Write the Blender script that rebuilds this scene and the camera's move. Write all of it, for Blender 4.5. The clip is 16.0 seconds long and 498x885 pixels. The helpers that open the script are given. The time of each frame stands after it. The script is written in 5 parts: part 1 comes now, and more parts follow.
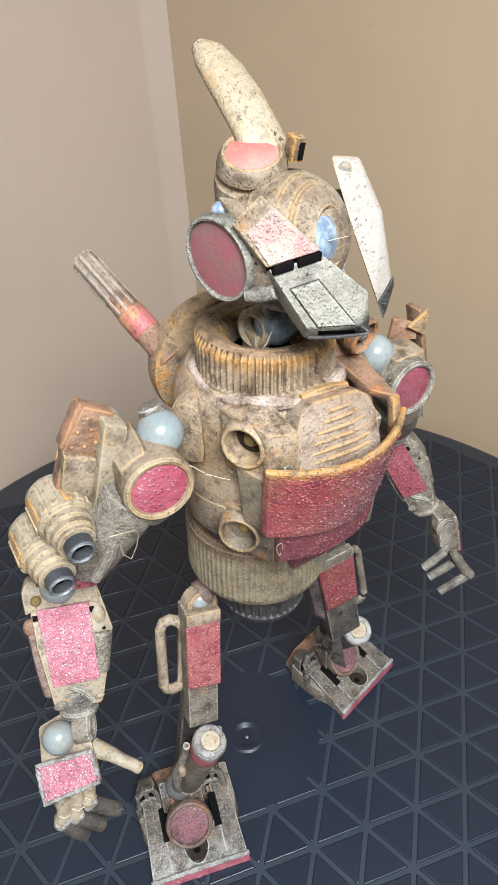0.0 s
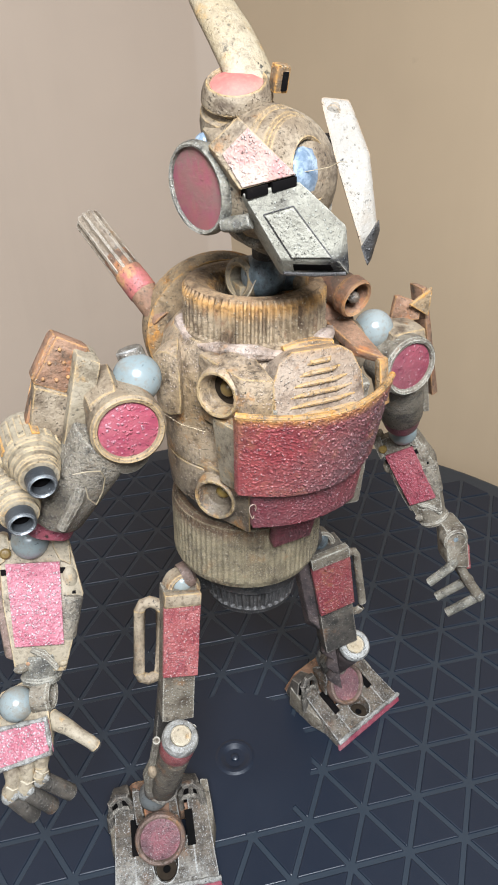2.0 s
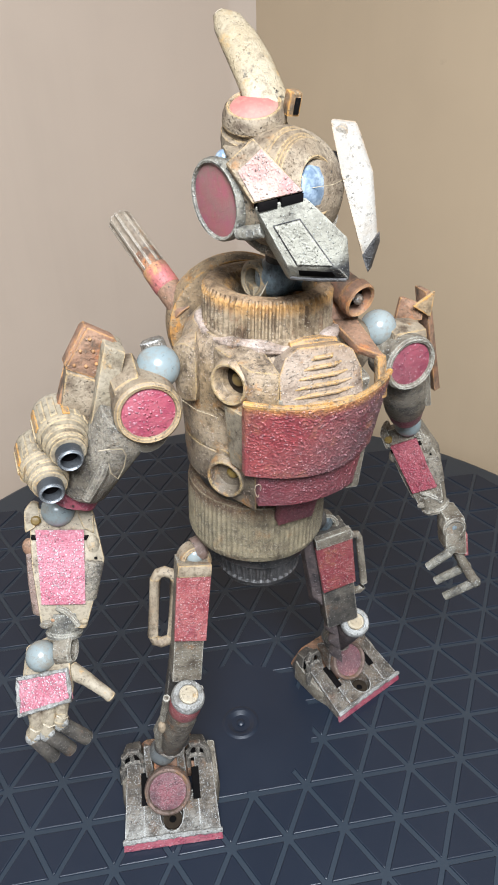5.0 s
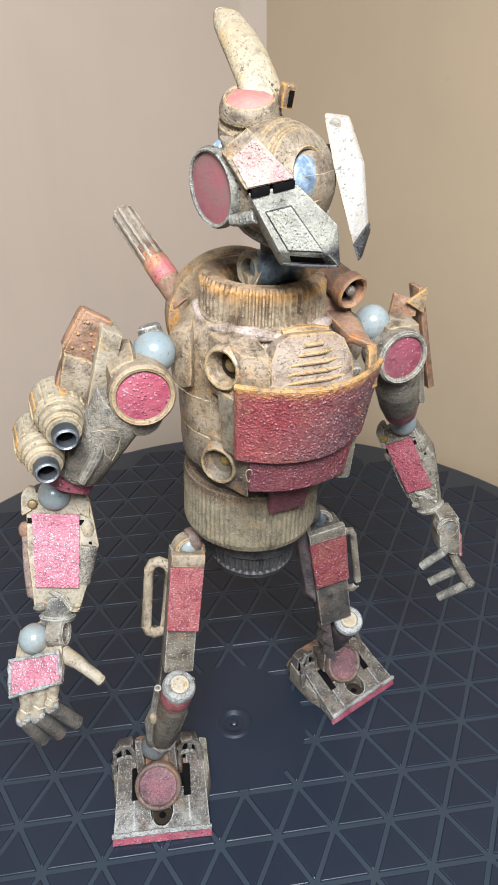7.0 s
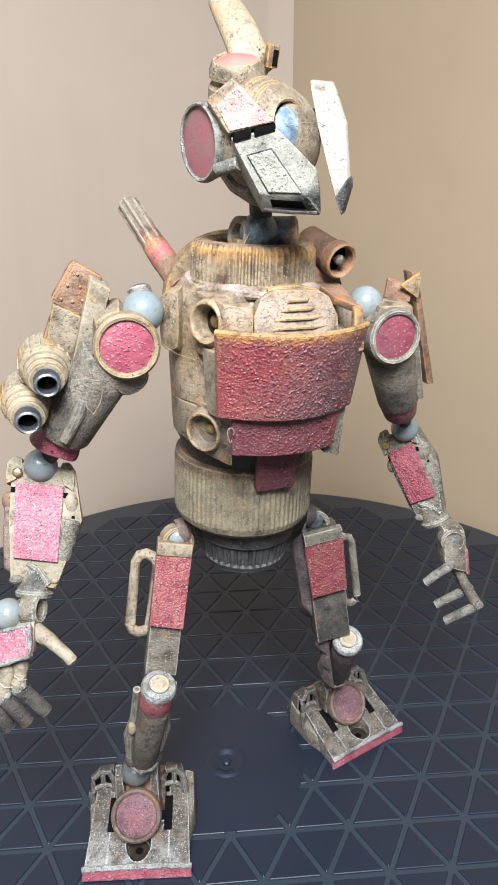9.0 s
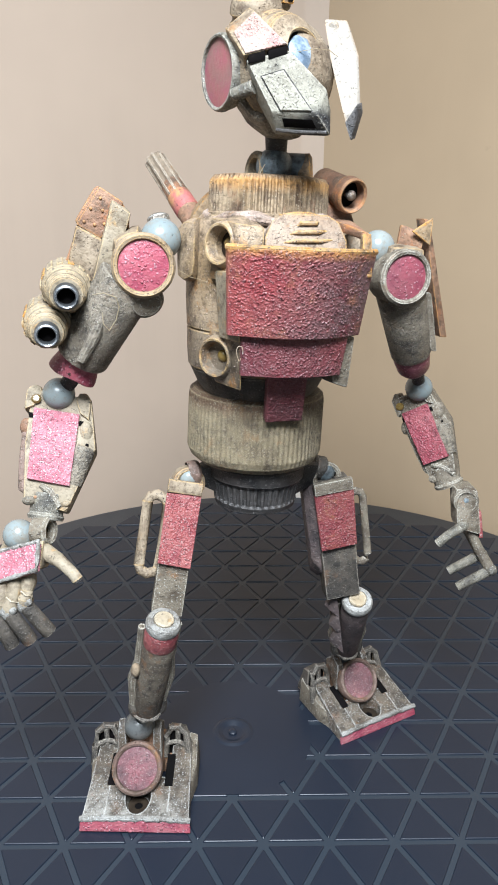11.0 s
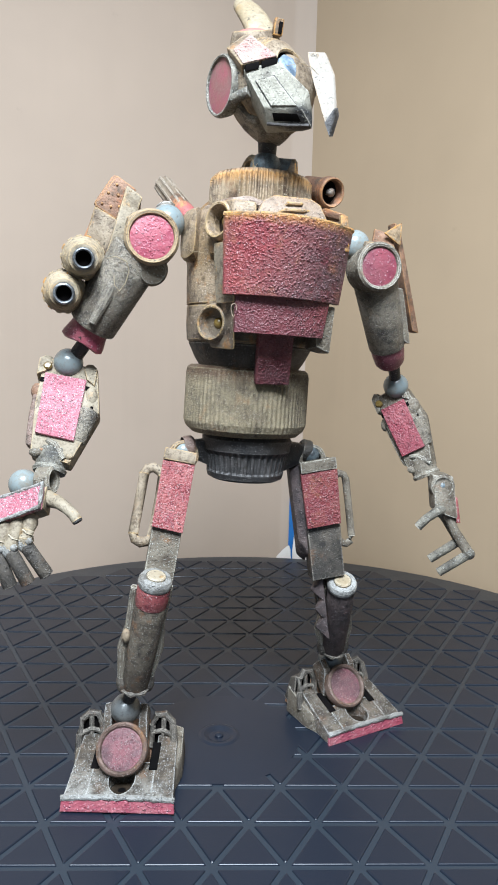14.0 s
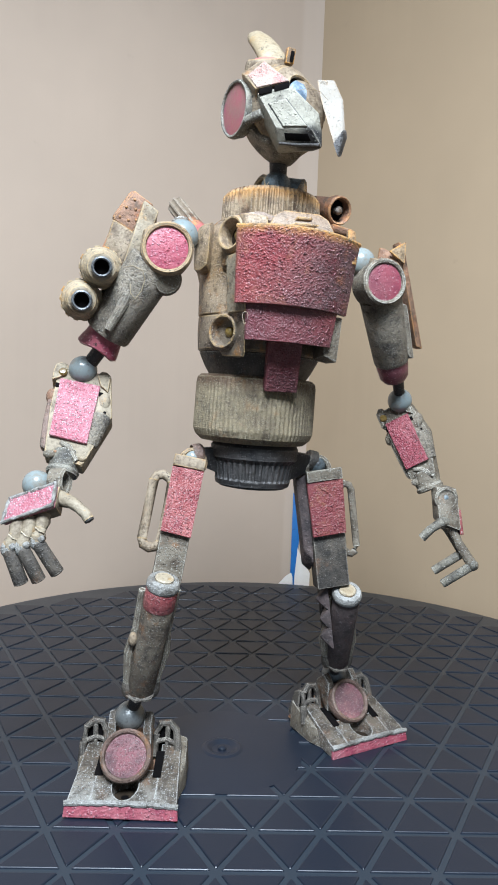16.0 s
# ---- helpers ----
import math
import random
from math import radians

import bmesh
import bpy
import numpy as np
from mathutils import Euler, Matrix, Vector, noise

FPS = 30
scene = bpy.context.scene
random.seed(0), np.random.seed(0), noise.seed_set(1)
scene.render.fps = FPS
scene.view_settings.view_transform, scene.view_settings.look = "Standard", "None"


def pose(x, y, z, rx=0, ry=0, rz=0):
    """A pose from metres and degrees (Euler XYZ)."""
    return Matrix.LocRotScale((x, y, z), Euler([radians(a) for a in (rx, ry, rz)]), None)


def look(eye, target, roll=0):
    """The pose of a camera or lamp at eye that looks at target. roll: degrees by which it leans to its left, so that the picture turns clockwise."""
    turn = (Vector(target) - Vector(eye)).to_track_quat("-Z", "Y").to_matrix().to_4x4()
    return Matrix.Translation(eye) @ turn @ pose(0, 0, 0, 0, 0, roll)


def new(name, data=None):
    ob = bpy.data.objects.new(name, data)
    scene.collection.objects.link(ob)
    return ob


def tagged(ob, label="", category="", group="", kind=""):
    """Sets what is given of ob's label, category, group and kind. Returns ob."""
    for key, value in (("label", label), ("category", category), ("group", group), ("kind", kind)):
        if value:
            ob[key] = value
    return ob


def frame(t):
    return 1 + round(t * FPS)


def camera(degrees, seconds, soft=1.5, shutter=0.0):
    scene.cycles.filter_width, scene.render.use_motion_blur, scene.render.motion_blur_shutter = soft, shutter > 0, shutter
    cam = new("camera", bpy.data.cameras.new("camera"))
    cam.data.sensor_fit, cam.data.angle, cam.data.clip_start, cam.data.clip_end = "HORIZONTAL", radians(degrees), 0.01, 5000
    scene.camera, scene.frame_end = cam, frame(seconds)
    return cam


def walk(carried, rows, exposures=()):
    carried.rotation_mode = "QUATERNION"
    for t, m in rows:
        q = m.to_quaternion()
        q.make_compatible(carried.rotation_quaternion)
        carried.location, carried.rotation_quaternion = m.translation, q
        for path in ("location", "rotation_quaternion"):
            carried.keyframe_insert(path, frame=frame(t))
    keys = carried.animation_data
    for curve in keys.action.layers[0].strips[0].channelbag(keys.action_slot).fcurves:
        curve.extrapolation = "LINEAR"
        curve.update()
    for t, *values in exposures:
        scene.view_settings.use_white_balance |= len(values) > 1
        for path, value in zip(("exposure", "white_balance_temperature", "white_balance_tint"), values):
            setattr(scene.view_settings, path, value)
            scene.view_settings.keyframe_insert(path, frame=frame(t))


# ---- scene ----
cam = camera(39.62, 16.0, 1.8)
PATH = [
    (0, (-0.05940, -0.12269, 0.25856), (0.12439, 0.22840, -0.04633), -3.72),
    (0.5, (-0.05154, -0.12712, 0.25324), (0.11286, 0.23956, -0.04427), -3.82),
    (1, (-0.04929, -0.13244, 0.24752), (0.10965, 0.24727, -0.03631), -3.45),
    (1.5, (-0.05046, -0.13599, 0.24007), (0.11259, 0.25480, -0.02582), -3.03),
    (2, (-0.05039, -0.13740, 0.23611), (0.11345, 0.25352, -0.02911), -2.31),
    (2.5, (-0.05259, -0.14025, 0.23547), (0.10853, 0.25043, -0.03174), -2.35),
    (3, (-0.05277, -0.14387, 0.23677), (0.10047, 0.24795, -0.03341), -2.37),
    (3.5, (-0.04995, -0.14655, 0.23832), (0.09591, 0.24635, -0.03437), -2.21),
    (4, (-0.05131, -0.14824, 0.24002), (0.09451, 0.24517, -0.03194), -1.77),
    (6.5, (-0.05100, -0.15594, 0.24729), (0.08712, 0.23841, -0.02732), -1.21),
    (7, (-0.05005, -0.15909, 0.23868), (0.09018, 0.24417, -0.02155), -0.87),
    (7.5, (-0.04393, -0.16496, 0.22916), (0.09599, 0.25177, -0.00908), -1.16),
    (8, (-0.03868, -0.16821, 0.22065), (0.09493, 0.25719, -0.00559), -0.82),
    (8.5, (-0.04186, -0.17186, 0.21275), (0.09040, 0.26346, 0.00539), -0.10),
    (9, (-0.04209, -0.17511, 0.20693), (0.08361, 0.26913, 0.01497), -0.44),
    (11.5, (-0.03699, -0.19561, 0.17110), (0.06491, 0.27305, 0.02976), 0.58),
    (12, (-0.03488, -0.20019, 0.16277), (0.06621, 0.27430, 0.04178), 0.54),
    (12.5, (-0.03901, -0.20318, 0.15201), (0.06457, 0.27446, 0.04651), 0.86),
    (13, (-0.04275, -0.20629, 0.14516), (0.05931, 0.27455, 0.05366), 1.41),
    (13.5, (-0.04372, -0.21233, 0.14098), (0.06214, 0.27002, 0.06265), 1.61),
    (14, (-0.04535, -0.21696, 0.13567), (0.07068, 0.26522, 0.07212), 1.37),
    (14.5, (-0.04571, -0.22117, 0.13321), (0.07603, 0.26117, 0.08291), 1.45),
    (15, (-0.04899, -0.22495, 0.13133), (0.07598, 0.25776, 0.09422), 1.59),
    (15.5, (-0.05130, -0.22446, 0.13002), (0.07290, 0.25893, 0.09970), 2.40),
    (16, (-0.04896, -0.22234, 0.12565), (0.06692, 0.26286, 0.09165), 2.08),
]
walk(cam, [(t, look(eye, target, roll)) for t, eye, target, roll in PATH],
     exposures=[(0.0, -0.34, 5880, 8.5), (4.0, -0.28, 5700, 7.5), (7.2, -0.24, 5740, 8), (9.0, -0.12, 5740, 8), (12.5, -0.08, 5560, 5.4), (16.0, -0.22, 5390, 5.2)])

# ---- light ----
CENTRE = (0.0227, 0.0365)                   # middle of the round table
world = bpy.data.worlds.new("room_light")
scene.world = world
world.use_nodes = True
world.node_tree.nodes["Background"].inputs["Color"].default_value = (0.86, 0.93, 1.0, 1)
world.node_tree.nodes["Background"].inputs["Strength"].default_value = 0.30


def area_lamp(name, eye, target, size, power, colour):
    data = bpy.data.lights.new(name, "AREA")
    data.shape, data.size, data.energy, data.color = "DISK", size, power, colour
    lamp = new(name, data)
    lamp.matrix_world = look(eye, target)
    return lamp


area_lamp("hanging_lamp", (-0.08, -0.31, 0.48), (-0.06, -0.225, 0.0), 0.22, 10.0, (1.0, 0.965, 0.935))


# ---- materials ----
def nodes_of(name):
    m = bpy.data.materials.new(name)
    m.use_nodes = True
    n = m.node_tree.nodes
    return m, n, m.node_tree.links, n["Principled BSDF"]


def noise_node(n, l, coord, scale, detail=4.0, rough=0.6):
    t = n.new("ShaderNodeTexNoise")
    t.inputs["Scale"].default_value, t.inputs["Detail"].default_value, t.inputs["Roughness"].default_value = scale, detail, rough
    l.new(coord, t.inputs["Vector"])
    return t.outputs["Fac"]


def ramp(n, l, fac, lo, hi):
    r = n.new("ShaderNodeMapRange")
    r.inputs["From Min"].default_value, r.inputs["From Max"].default_value = lo, hi
    l.new(fac, r.inputs["Value"])
    return r.outputs["Result"]


def mix(n, l, fac, a, b):
    x = n.new("ShaderNodeMix")
    x.data_type = "RGBA"
    for key, v in ((6, a), (7, b)):
        if isinstance(v, tuple):
            x.inputs[key].default_value = (*v, 1)
        else:
            l.new(v, x.inputs[key])
    l.new(fac, x.inputs[0])
    return x.outputs[2]


def times(n, l, a, b):
    x = n.new("ShaderNodeMath")
    x.operation = "MULTIPLY"
    for key, v in ((0, a), (1, b)):
        if isinstance(v, float):
            x.inputs[key].default_value = v
        else:
            l.new(v, x.inputs[key])
    return x.outputs[0]


def grain_node(n, l, coord, scale, share):
    """Round grains strewn over a surface: their height, and which of the cells hold one."""
    v = n.new("ShaderNodeTexVoronoi")
    v.inputs["Scale"].default_value = scale
    stir = n.new("ShaderNodeTexNoise")
    stir.inputs["Scale"].default_value, stir.inputs["Detail"].default_value = scale * 1.3, 3.0
    l.new(coord, stir.inputs["Vector"])
    push = n.new("ShaderNodeVectorMath")
    push.operation = "MULTIPLY_ADD"
    push.inputs[1].default_value = (1.1 / scale,) * 3
    l.new(stir.outputs["Color"], push.inputs[0])
    l.new(coord, push.inputs[2])
    l.new(push.outputs[0], v.inputs["Vector"])
    pick = n.new("ShaderNodeSeparateColor")
    l.new(v.outputs["Color"], pick.inputs[0])
    chosen = ramp(n, l, pick.outputs[0], 1.0 - share, 1.02 - share + 0.25)
    clump = ramp(n, l, noise_node(n, l, coord, scale * 0.13, 4, 0.65), 0.28, 0.54)
    return times(n, l, times(n, l, ramp(n, l, v.outputs["Distance"], 0.52, 0.12), chosen), clump), pick.outputs[1]


def weathered(name, base, second, rust=None, rust_at=0.6, dirt=(0.02, 0.017, 0.013), dirt_at=0.615, grit=0.5, grit_scale=900.0, rough=0.6,
              glint=0.0, metal=0.0, grain_light=None, grain_light_at=0.62, big=90.0, wash=(0.055, 0.04, 0.026), wash_at=0.54, edge=None, lump=0.5, beads=0.22, fades=(), sift=0.5, sheen=0.5):
    """Hand-painted, weathered model paint: two tones, directional fades, rust blooms, dark washes, black specks, worn
    edges and strewn grains.
    fades: (direction, from, to, colour) along the figure, in metres."""
    m, n, l, p = nodes_of(name)
    co = n.new("ShaderNodeTexCoord").outputs["Object"]
    soft_noise = noise_node(n, l, co, big, 5)
    col = mix(n, l, ramp(n, l, soft_noise, 0.38, 0.62), base, second)
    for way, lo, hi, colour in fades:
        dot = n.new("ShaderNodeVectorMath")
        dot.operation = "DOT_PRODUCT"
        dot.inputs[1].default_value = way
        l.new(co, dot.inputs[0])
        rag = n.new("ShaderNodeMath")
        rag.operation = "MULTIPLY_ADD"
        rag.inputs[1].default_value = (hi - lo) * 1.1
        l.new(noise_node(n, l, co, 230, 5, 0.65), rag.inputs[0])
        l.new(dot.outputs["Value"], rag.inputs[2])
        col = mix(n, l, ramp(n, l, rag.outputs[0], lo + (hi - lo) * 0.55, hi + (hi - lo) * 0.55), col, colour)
    if rust:
        col = mix(n, l, ramp(n, l, noise_node(n, l, co, big * 1.6, 6, 0.7), rust_at, rust_at + 0.12), col, rust)
    grains = noise_node(n, l, co, grit_scale, 3, 0.7)
    height, tint = grain_node(n, l, co, grit_scale * 2.2, min(0.95, beads * 1.7))
    if wash:
        col = mix(n, l, ramp(n, l, noise_node(n, l, co, big * 2.1, 8, 0.70), wash_at - 0.06, wash_at + 0.12), col, wash)
        col = mix(n, l, times(n, l, ramp(n, l, grains, 0.48, 0.34), sift), col, wash)
    if edge:
        bev = n.new("ShaderNodeBevel")
        bev.samples = 4
        bev.inputs["Radius"].default_value = 0.0008
        geo = n.new("ShaderNodeNewGeometry")
        dot = n.new("ShaderNodeVectorMath")
        dot.operation = "DOT_PRODUCT"
        l.new(bev.outputs["Normal"], dot.inputs[0])
        l.new(geo.outputs["Normal"], dot.inputs[1])
        worn = ramp(n, l, dot.outputs["Value"], 0.985, 0.90)
        col = mix(n, l, times(n, l, worn, ramp(n, l, noise_node(n, l, co, big * 3, 5, 0.7), 0.36, 0.52)), col, edge)
    # paler grain tops: pale granules, and highlights on grains put into the colour
    if grain_light:
        col = mix(n, l, times(n, l, height, ramp(n, l, tint, grain_light_at - 0.35, grain_light_at)), col, grain_light)
    patch = times(n, l, ramp(n, l, noise_node(n, l, co, big * 11, 5, 0.7), dirt_at - 0.03, dirt_at + 0.04), ramp(n, l, noise_node(n, l, co, big * 1.1, 4, 0.6), 0.49, 0.60))
    col = mix(n, l, patch, col, dirt)
    l.new(col, p.inputs["Base Color"])
    p.inputs["Metallic"].default_value, p.inputs["Specular IOR Level"].default_value = metal, sheen
    r = n.new("ShaderNodeMapRange")
    r.inputs["To Min"].default_value, r.inputs["To Max"].default_value = rough - glint, rough + 0.12
    l.new(noise_node(n, l, co, grit_scale * 0.6, 3), r.inputs["Value"])
    l.new(r.outputs["Result"], p.inputs["Roughness"])
    b0 = n.new("ShaderNodeBump")
    b0.inputs["Strength"].default_value, b0.inputs["Distance"].default_value = 0.95, 0.00030
    l.new(height, b0.inputs["Height"])
    b = n.new("ShaderNodeBump")
    b.inputs["Strength"].default_value, b.inputs["Distance"].default_value = min(1.0, grit), 0.0005
    l.new(grains, b.inputs["Height"])
    l.new(b0.outputs["Normal"], b.inputs["Normal"])
    b2 = n.new("ShaderNodeBump")
    b2.inputs["Strength"].default_value, b2.inputs["Distance"].default_value = min(1.0, grit * lump), 0.0012
    l.new(noise_node(n, l, co, 260, 4), b2.inputs["Height"])
    l.new(b.outputs["Normal"], b2.inputs["Normal"])
    b3 = n.new("ShaderNodeBump")
    b3.inputs["Strength"].default_value, b3.inputs["Distance"].default_value = min(1.0, grit * 0.9), 0.00035
    l.new(noise_node(n, l, co, grit_scale * 2.6, 6, 0.75), b3.inputs["Height"])
    l.new(b2.outputs["Normal"], b3.inputs["Normal"])
    l.new(b3.outputs["Normal"], p.inputs["Normal"])
    return m


OCHRE, CREAM = (0.56, 0.28, 0.05), (0.50, 0.44, 0.33)
tan = weathered("tan_paint", (0.20, 0.15, 0.095), (0.30, 0.245, 0.17), rust=(0.30, 0.15, 0.05), rust_at=0.58, edge=(0.44, 0.30, 0.13), wash=(0.075, 0.05, 0.03), beads=0.25)
pale = weathered("pale_paint", (0.235, 0.195, 0.13), (0.32, 0.275, 0.20), rust=(0.42, 0.24, 0.07), rust_at=0.58, edge=(0.46, 0.34, 0.18), beads=0.12, wash=(0.09, 0.065, 0.04), wash_at=0.55)
gun_brown = weathered("grey_brown_gloss_paint", (0.16, 0.12, 0.082), (0.245, 0.198, 0.145), rust=(0.24, 0.14, 0.06), rust_at=0.60, rough=0.34, edge=(0.40, 0.35, 0.28), beads=0.1)
grey = weathered("grey_tan_paint", (0.129, 0.109, 0.078), (0.207, 0.179, 0.133), rust=(0.19, 0.11, 0.055), rust_at=0.60, grain_light=(0.48, 0.47, 0.42), grain_light_at=0.6, grit=0.6, edge=(0.46, 0.44, 0.37), beads=0.35)
dark_tan = weathered("dark_tan_paint", (0.040, 0.035, 0.030), (0.10, 0.085, 0.065), rust=(0.15, 0.08, 0.04), rust_at=0.58, grain_light=(0.22, 0.205, 0.18), grain_light_at=0.6, grit=0.6, edge=(0.32, 0.29, 0.24), wash=(0.02, 0.018, 0.015), beads=0.3)
rusty = weathered("rust_ochre_paint", (0.24, 0.16, 0.085), (0.30, 0.215, 0.12), rust=(0.46, 0.21, 0.04), rust_at=0.50, edge=OCHRE, grain_light=CREAM, grain_light_at=0.75)
# fades: ochre towards the top, darker grey-brown towards the back right
collar = weathered("ochre_collar_paint", (0.25, 0.185, 0.108), (0.335, 0.262, 0.172), rust=(0.16, 0.075, 0.035), rust_at=0.57, edge=None, beads=0.3, grain_light=(0.44, 0.38, 0.28), grain_light_at=0.7, wash=(0.06, 0.035, 0.018), wash_at=0.53,
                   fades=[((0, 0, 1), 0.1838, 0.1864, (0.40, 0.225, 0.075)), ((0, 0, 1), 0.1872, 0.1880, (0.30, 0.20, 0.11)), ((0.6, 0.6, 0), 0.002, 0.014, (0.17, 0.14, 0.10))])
brown = weathered("brown_rust_paint", (0.17, 0.085, 0.05), (0.28, 0.165, 0.10), rust=(0.36, 0.13, 0.035), rust_at=0.57, edge=(0.46, 0.24, 0.08), grain_light=(0.40, 0.34, 0.26), grain_light_at=0.7, beads=0.15)
# fades: darker brown towards the top rim, darker grey towards +x
waist_tan = weathered("olive_tan_paint", (0.150, 0.122, 0.072), (0.215, 0.178, 0.108), rust=(0.24, 0.135, 0.055), rust_at=0.57, edge=(0.34, 0.28, 0.17), grain_light=(0.34, 0.30, 0.22), grain_light_at=0.6, beads=0.75, grit=0.8, wash=(0.05, 0.036, 0.022),
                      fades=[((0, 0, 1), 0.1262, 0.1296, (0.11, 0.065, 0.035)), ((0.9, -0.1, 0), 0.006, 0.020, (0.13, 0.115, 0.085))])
RED = dict(sift=0.7, rough=0.40, glint=0.14, dirt_at=0.66, dirt=(0.05, 0.018, 0.026), wash=(0.11, 0.018, 0.026), wash_at=0.58, lump=0.08, beads=0.36, grit=0.65)
red = weathered("crimson_grit_paint", (0.235, 0.052, 0.055), (0.31, 0.105, 0.098), rust=(0.22, 0.05, 0.06), rust_at=0.58, grit_scale=800, grain_light=(0.58, 0.42, 0.40), grain_light_at=0.45, **RED)
plum = weathered("plum_grit_paint", (0.225, 0.043, 0.046), (0.29, 0.080, 0.072), grit_scale=820, grain_light=(0.48, 0.28, 0.27), grain_light_at=0.66, big=60, rust=(0.25, 0.105, 0.06), rust_at=0.55,
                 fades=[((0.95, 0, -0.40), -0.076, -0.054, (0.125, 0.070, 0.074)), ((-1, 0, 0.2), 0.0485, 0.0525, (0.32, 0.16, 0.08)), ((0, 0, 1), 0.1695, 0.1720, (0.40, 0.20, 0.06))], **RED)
leg_red = weathered("rusty_crimson_grit_paint", (0.165, 0.036, 0.040), (0.20, 0.062, 0.052), rust=(0.22, 0.095, 0.045), rust_at=0.56, grit_scale=800, grain_light=(0.44, 0.28, 0.25), grain_light_at=0.6, **RED)
arm_red = weathered("rosy_crimson_grit_paint", (0.225, 0.040, 0.058), (0.27, 0.075, 0.085), rust=(0.17, 0.04, 0.055), rust_at=0.56, grit_scale=800, grain_light=(0.46, 0.27, 0.28), grain_light_at=0.6, **RED)
plum_low = weathered("dark_plum_grit_paint", (0.150, 0.040, 0.044), (0.105, 0.042, 0.047), grit_scale=820, grain_light=(0.36, 0.19, 0.19), grain_light_at=0.75, big=60, **RED)
# whitish grain tops here paint in the glare on the pink panels
pink = weathered("pink_glitter_paint", (0.33, 0.092, 0.125), (0.40, 0.165, 0.195), dirt_at=0.66, dirt=(0.12, 0.03, 0.04), grit=0.7, grit_scale=720, rough=0.46, glint=0.16, grain_light=(0.66, 0.58, 0.59), grain_light_at=0.30, wash=(0.24, 0.06, 0.09), wash_at=0.60, lump=0.1, beads=0.8)
magenta = weathered("magenta_gloss_paint", (0.30, 0.062, 0.088), (0.345, 0.125, 0.14), dirt_at=0.62, grit=0.5, grit_scale=600, rough=0.40, glint=0.15, wash=(0.20, 0.03, 0.06), wash_at=0.55, grain_light=(0.55, 0.32, 0.36), grain_light_at=0.6, lump=0.1, beads=0.35)
dusky_red = weathered("dusky_crimson_paint", (0.235, 0.055, 0.075), (0.18, 0.07, 0.08), dirt_at=0.62, grit=0.4, grit_scale=700, rough=0.38, glint=0.15, grain_light=(0.5, 0.28, 0.31), grain_light_at=0.7, wash=(0.14, 0.03, 0.05), lump=0.1, beads=0.3)
dusky = weathered("dusky_rose_paint", (0.20, 0.072, 0.082), (0.15, 0.085, 0.088), rust=(0.30, 0.14, 0.135), rust_at=0.55, grit=0.7, rough=0.46, glint=0.15, grain_light=(0.46, 0.37, 0.36), grain_light_at=0.55, wash=(0.085, 0.04, 0.045), wash_at=0.52, lump=0.1, beads=0.6)
rose = weathered("rosy_cheek_paint", (0.285, 0.098, 0.10), (0.225, 0.125, 0.115), rust=(0.19, 0.125, 0.095), rust_at=0.53, grit=0.25, rough=0.36, glint=0.12, wash=(0.30, 0.075, 0.12), wash_at=0.56, dirt_at=0.72, lump=0.2, beads=0.05)
arm_grit = weathered("grey_stucco_paint", (0.178, 0.150, 0.108), (0.255, 0.222, 0.168), rust=(0.20, 0.145, 0.09), rust_at=0.58, grain_light=(0.40, 0.375, 0.32), grain_light_at=0.5, grit=1.0, edge=(0.36, 0.33, 0.27), beads=0.7, lump=0.8, sift=0.7, rough=0.5, wash=(0.045, 0.040, 0.034), wash_at=0.545)
white = weathered("white_chipped_paint", (0.27, 0.25, 0.215), (0.235, 0.215, 0.182), dirt_at=0.64, grit=0.35, rough=0.5, big=120, wash=(0.25, 0.215, 0.17), wash_at=0.58, beads=0.12, edge=(0.36, 0.26, 0.16))
ashen = weathered("ash_grey_paint", (0.165, 0.150, 0.116), (0.245, 0.228, 0.180), grit=0.8, grain_light=(0.44, 0.44, 0.40), grain_light_at=0.5, rough=0.46, rust=(0.22, 0.135, 0.06), rust_at=0.64, wash=(0.05, 0.046, 0.038), wash_at=0.50, edge=(0.40, 0.38, 0.32), beads=0.4)
ash_snout = weathered("ash_grey_snout_paint", (0.225, 0.213, 0.168), (0.295, 0.283, 0.23), grit=0.7, grain_light=(0.42, 0.42, 0.37), grain_light_at=0.55, rough=0.66, wash=(0.10, 0.092, 0.075), wash_at=0.58, edge=(0.40, 0.38, 0.32), beads=0.3, sift=0.3, sheen=0.35,
                      fades=[((0.3, -0.5, -0.8), -0.1440, -0.1418, (0.030, 0.030, 0.031))])
dark = weathered("soot_black_paint", (0.014, 0.014, 0.015), (0.040, 0.036, 0.033), grit=0.5, rough=0.45, grain_light=(0.20, 0.19, 0.18), grain_light_at=0.7, wash=(0.008, 0.008, 0.008), edge=(0.10, 0.095, 0.09))
steel = weathered("worn_steel", (0.22, 0.195, 0.16), (0.15, 0.135, 0.11), rust=(0.19, 0.12, 0.07), rust_at=0.57, grit=0.6, rough=0.34, metal=0.5, grain_light=(0.66, 0.66, 0.64), grain_light_at=0.60, edge=(0.74, 0.74, 0.72), beads=0.40)
bone = weathered("bone_paint", (0.335, 0.285, 0.20), (0.285, 0.225, 0.135), rust=(0.36, 0.22, 0.075), rust_at=0.57, dirt_at=0.575, rough=0.45, wash=(0.15, 0.115, 0.07), wash_at=0.60, edge=(0.52, 0.46, 0.35), beads=0.15)
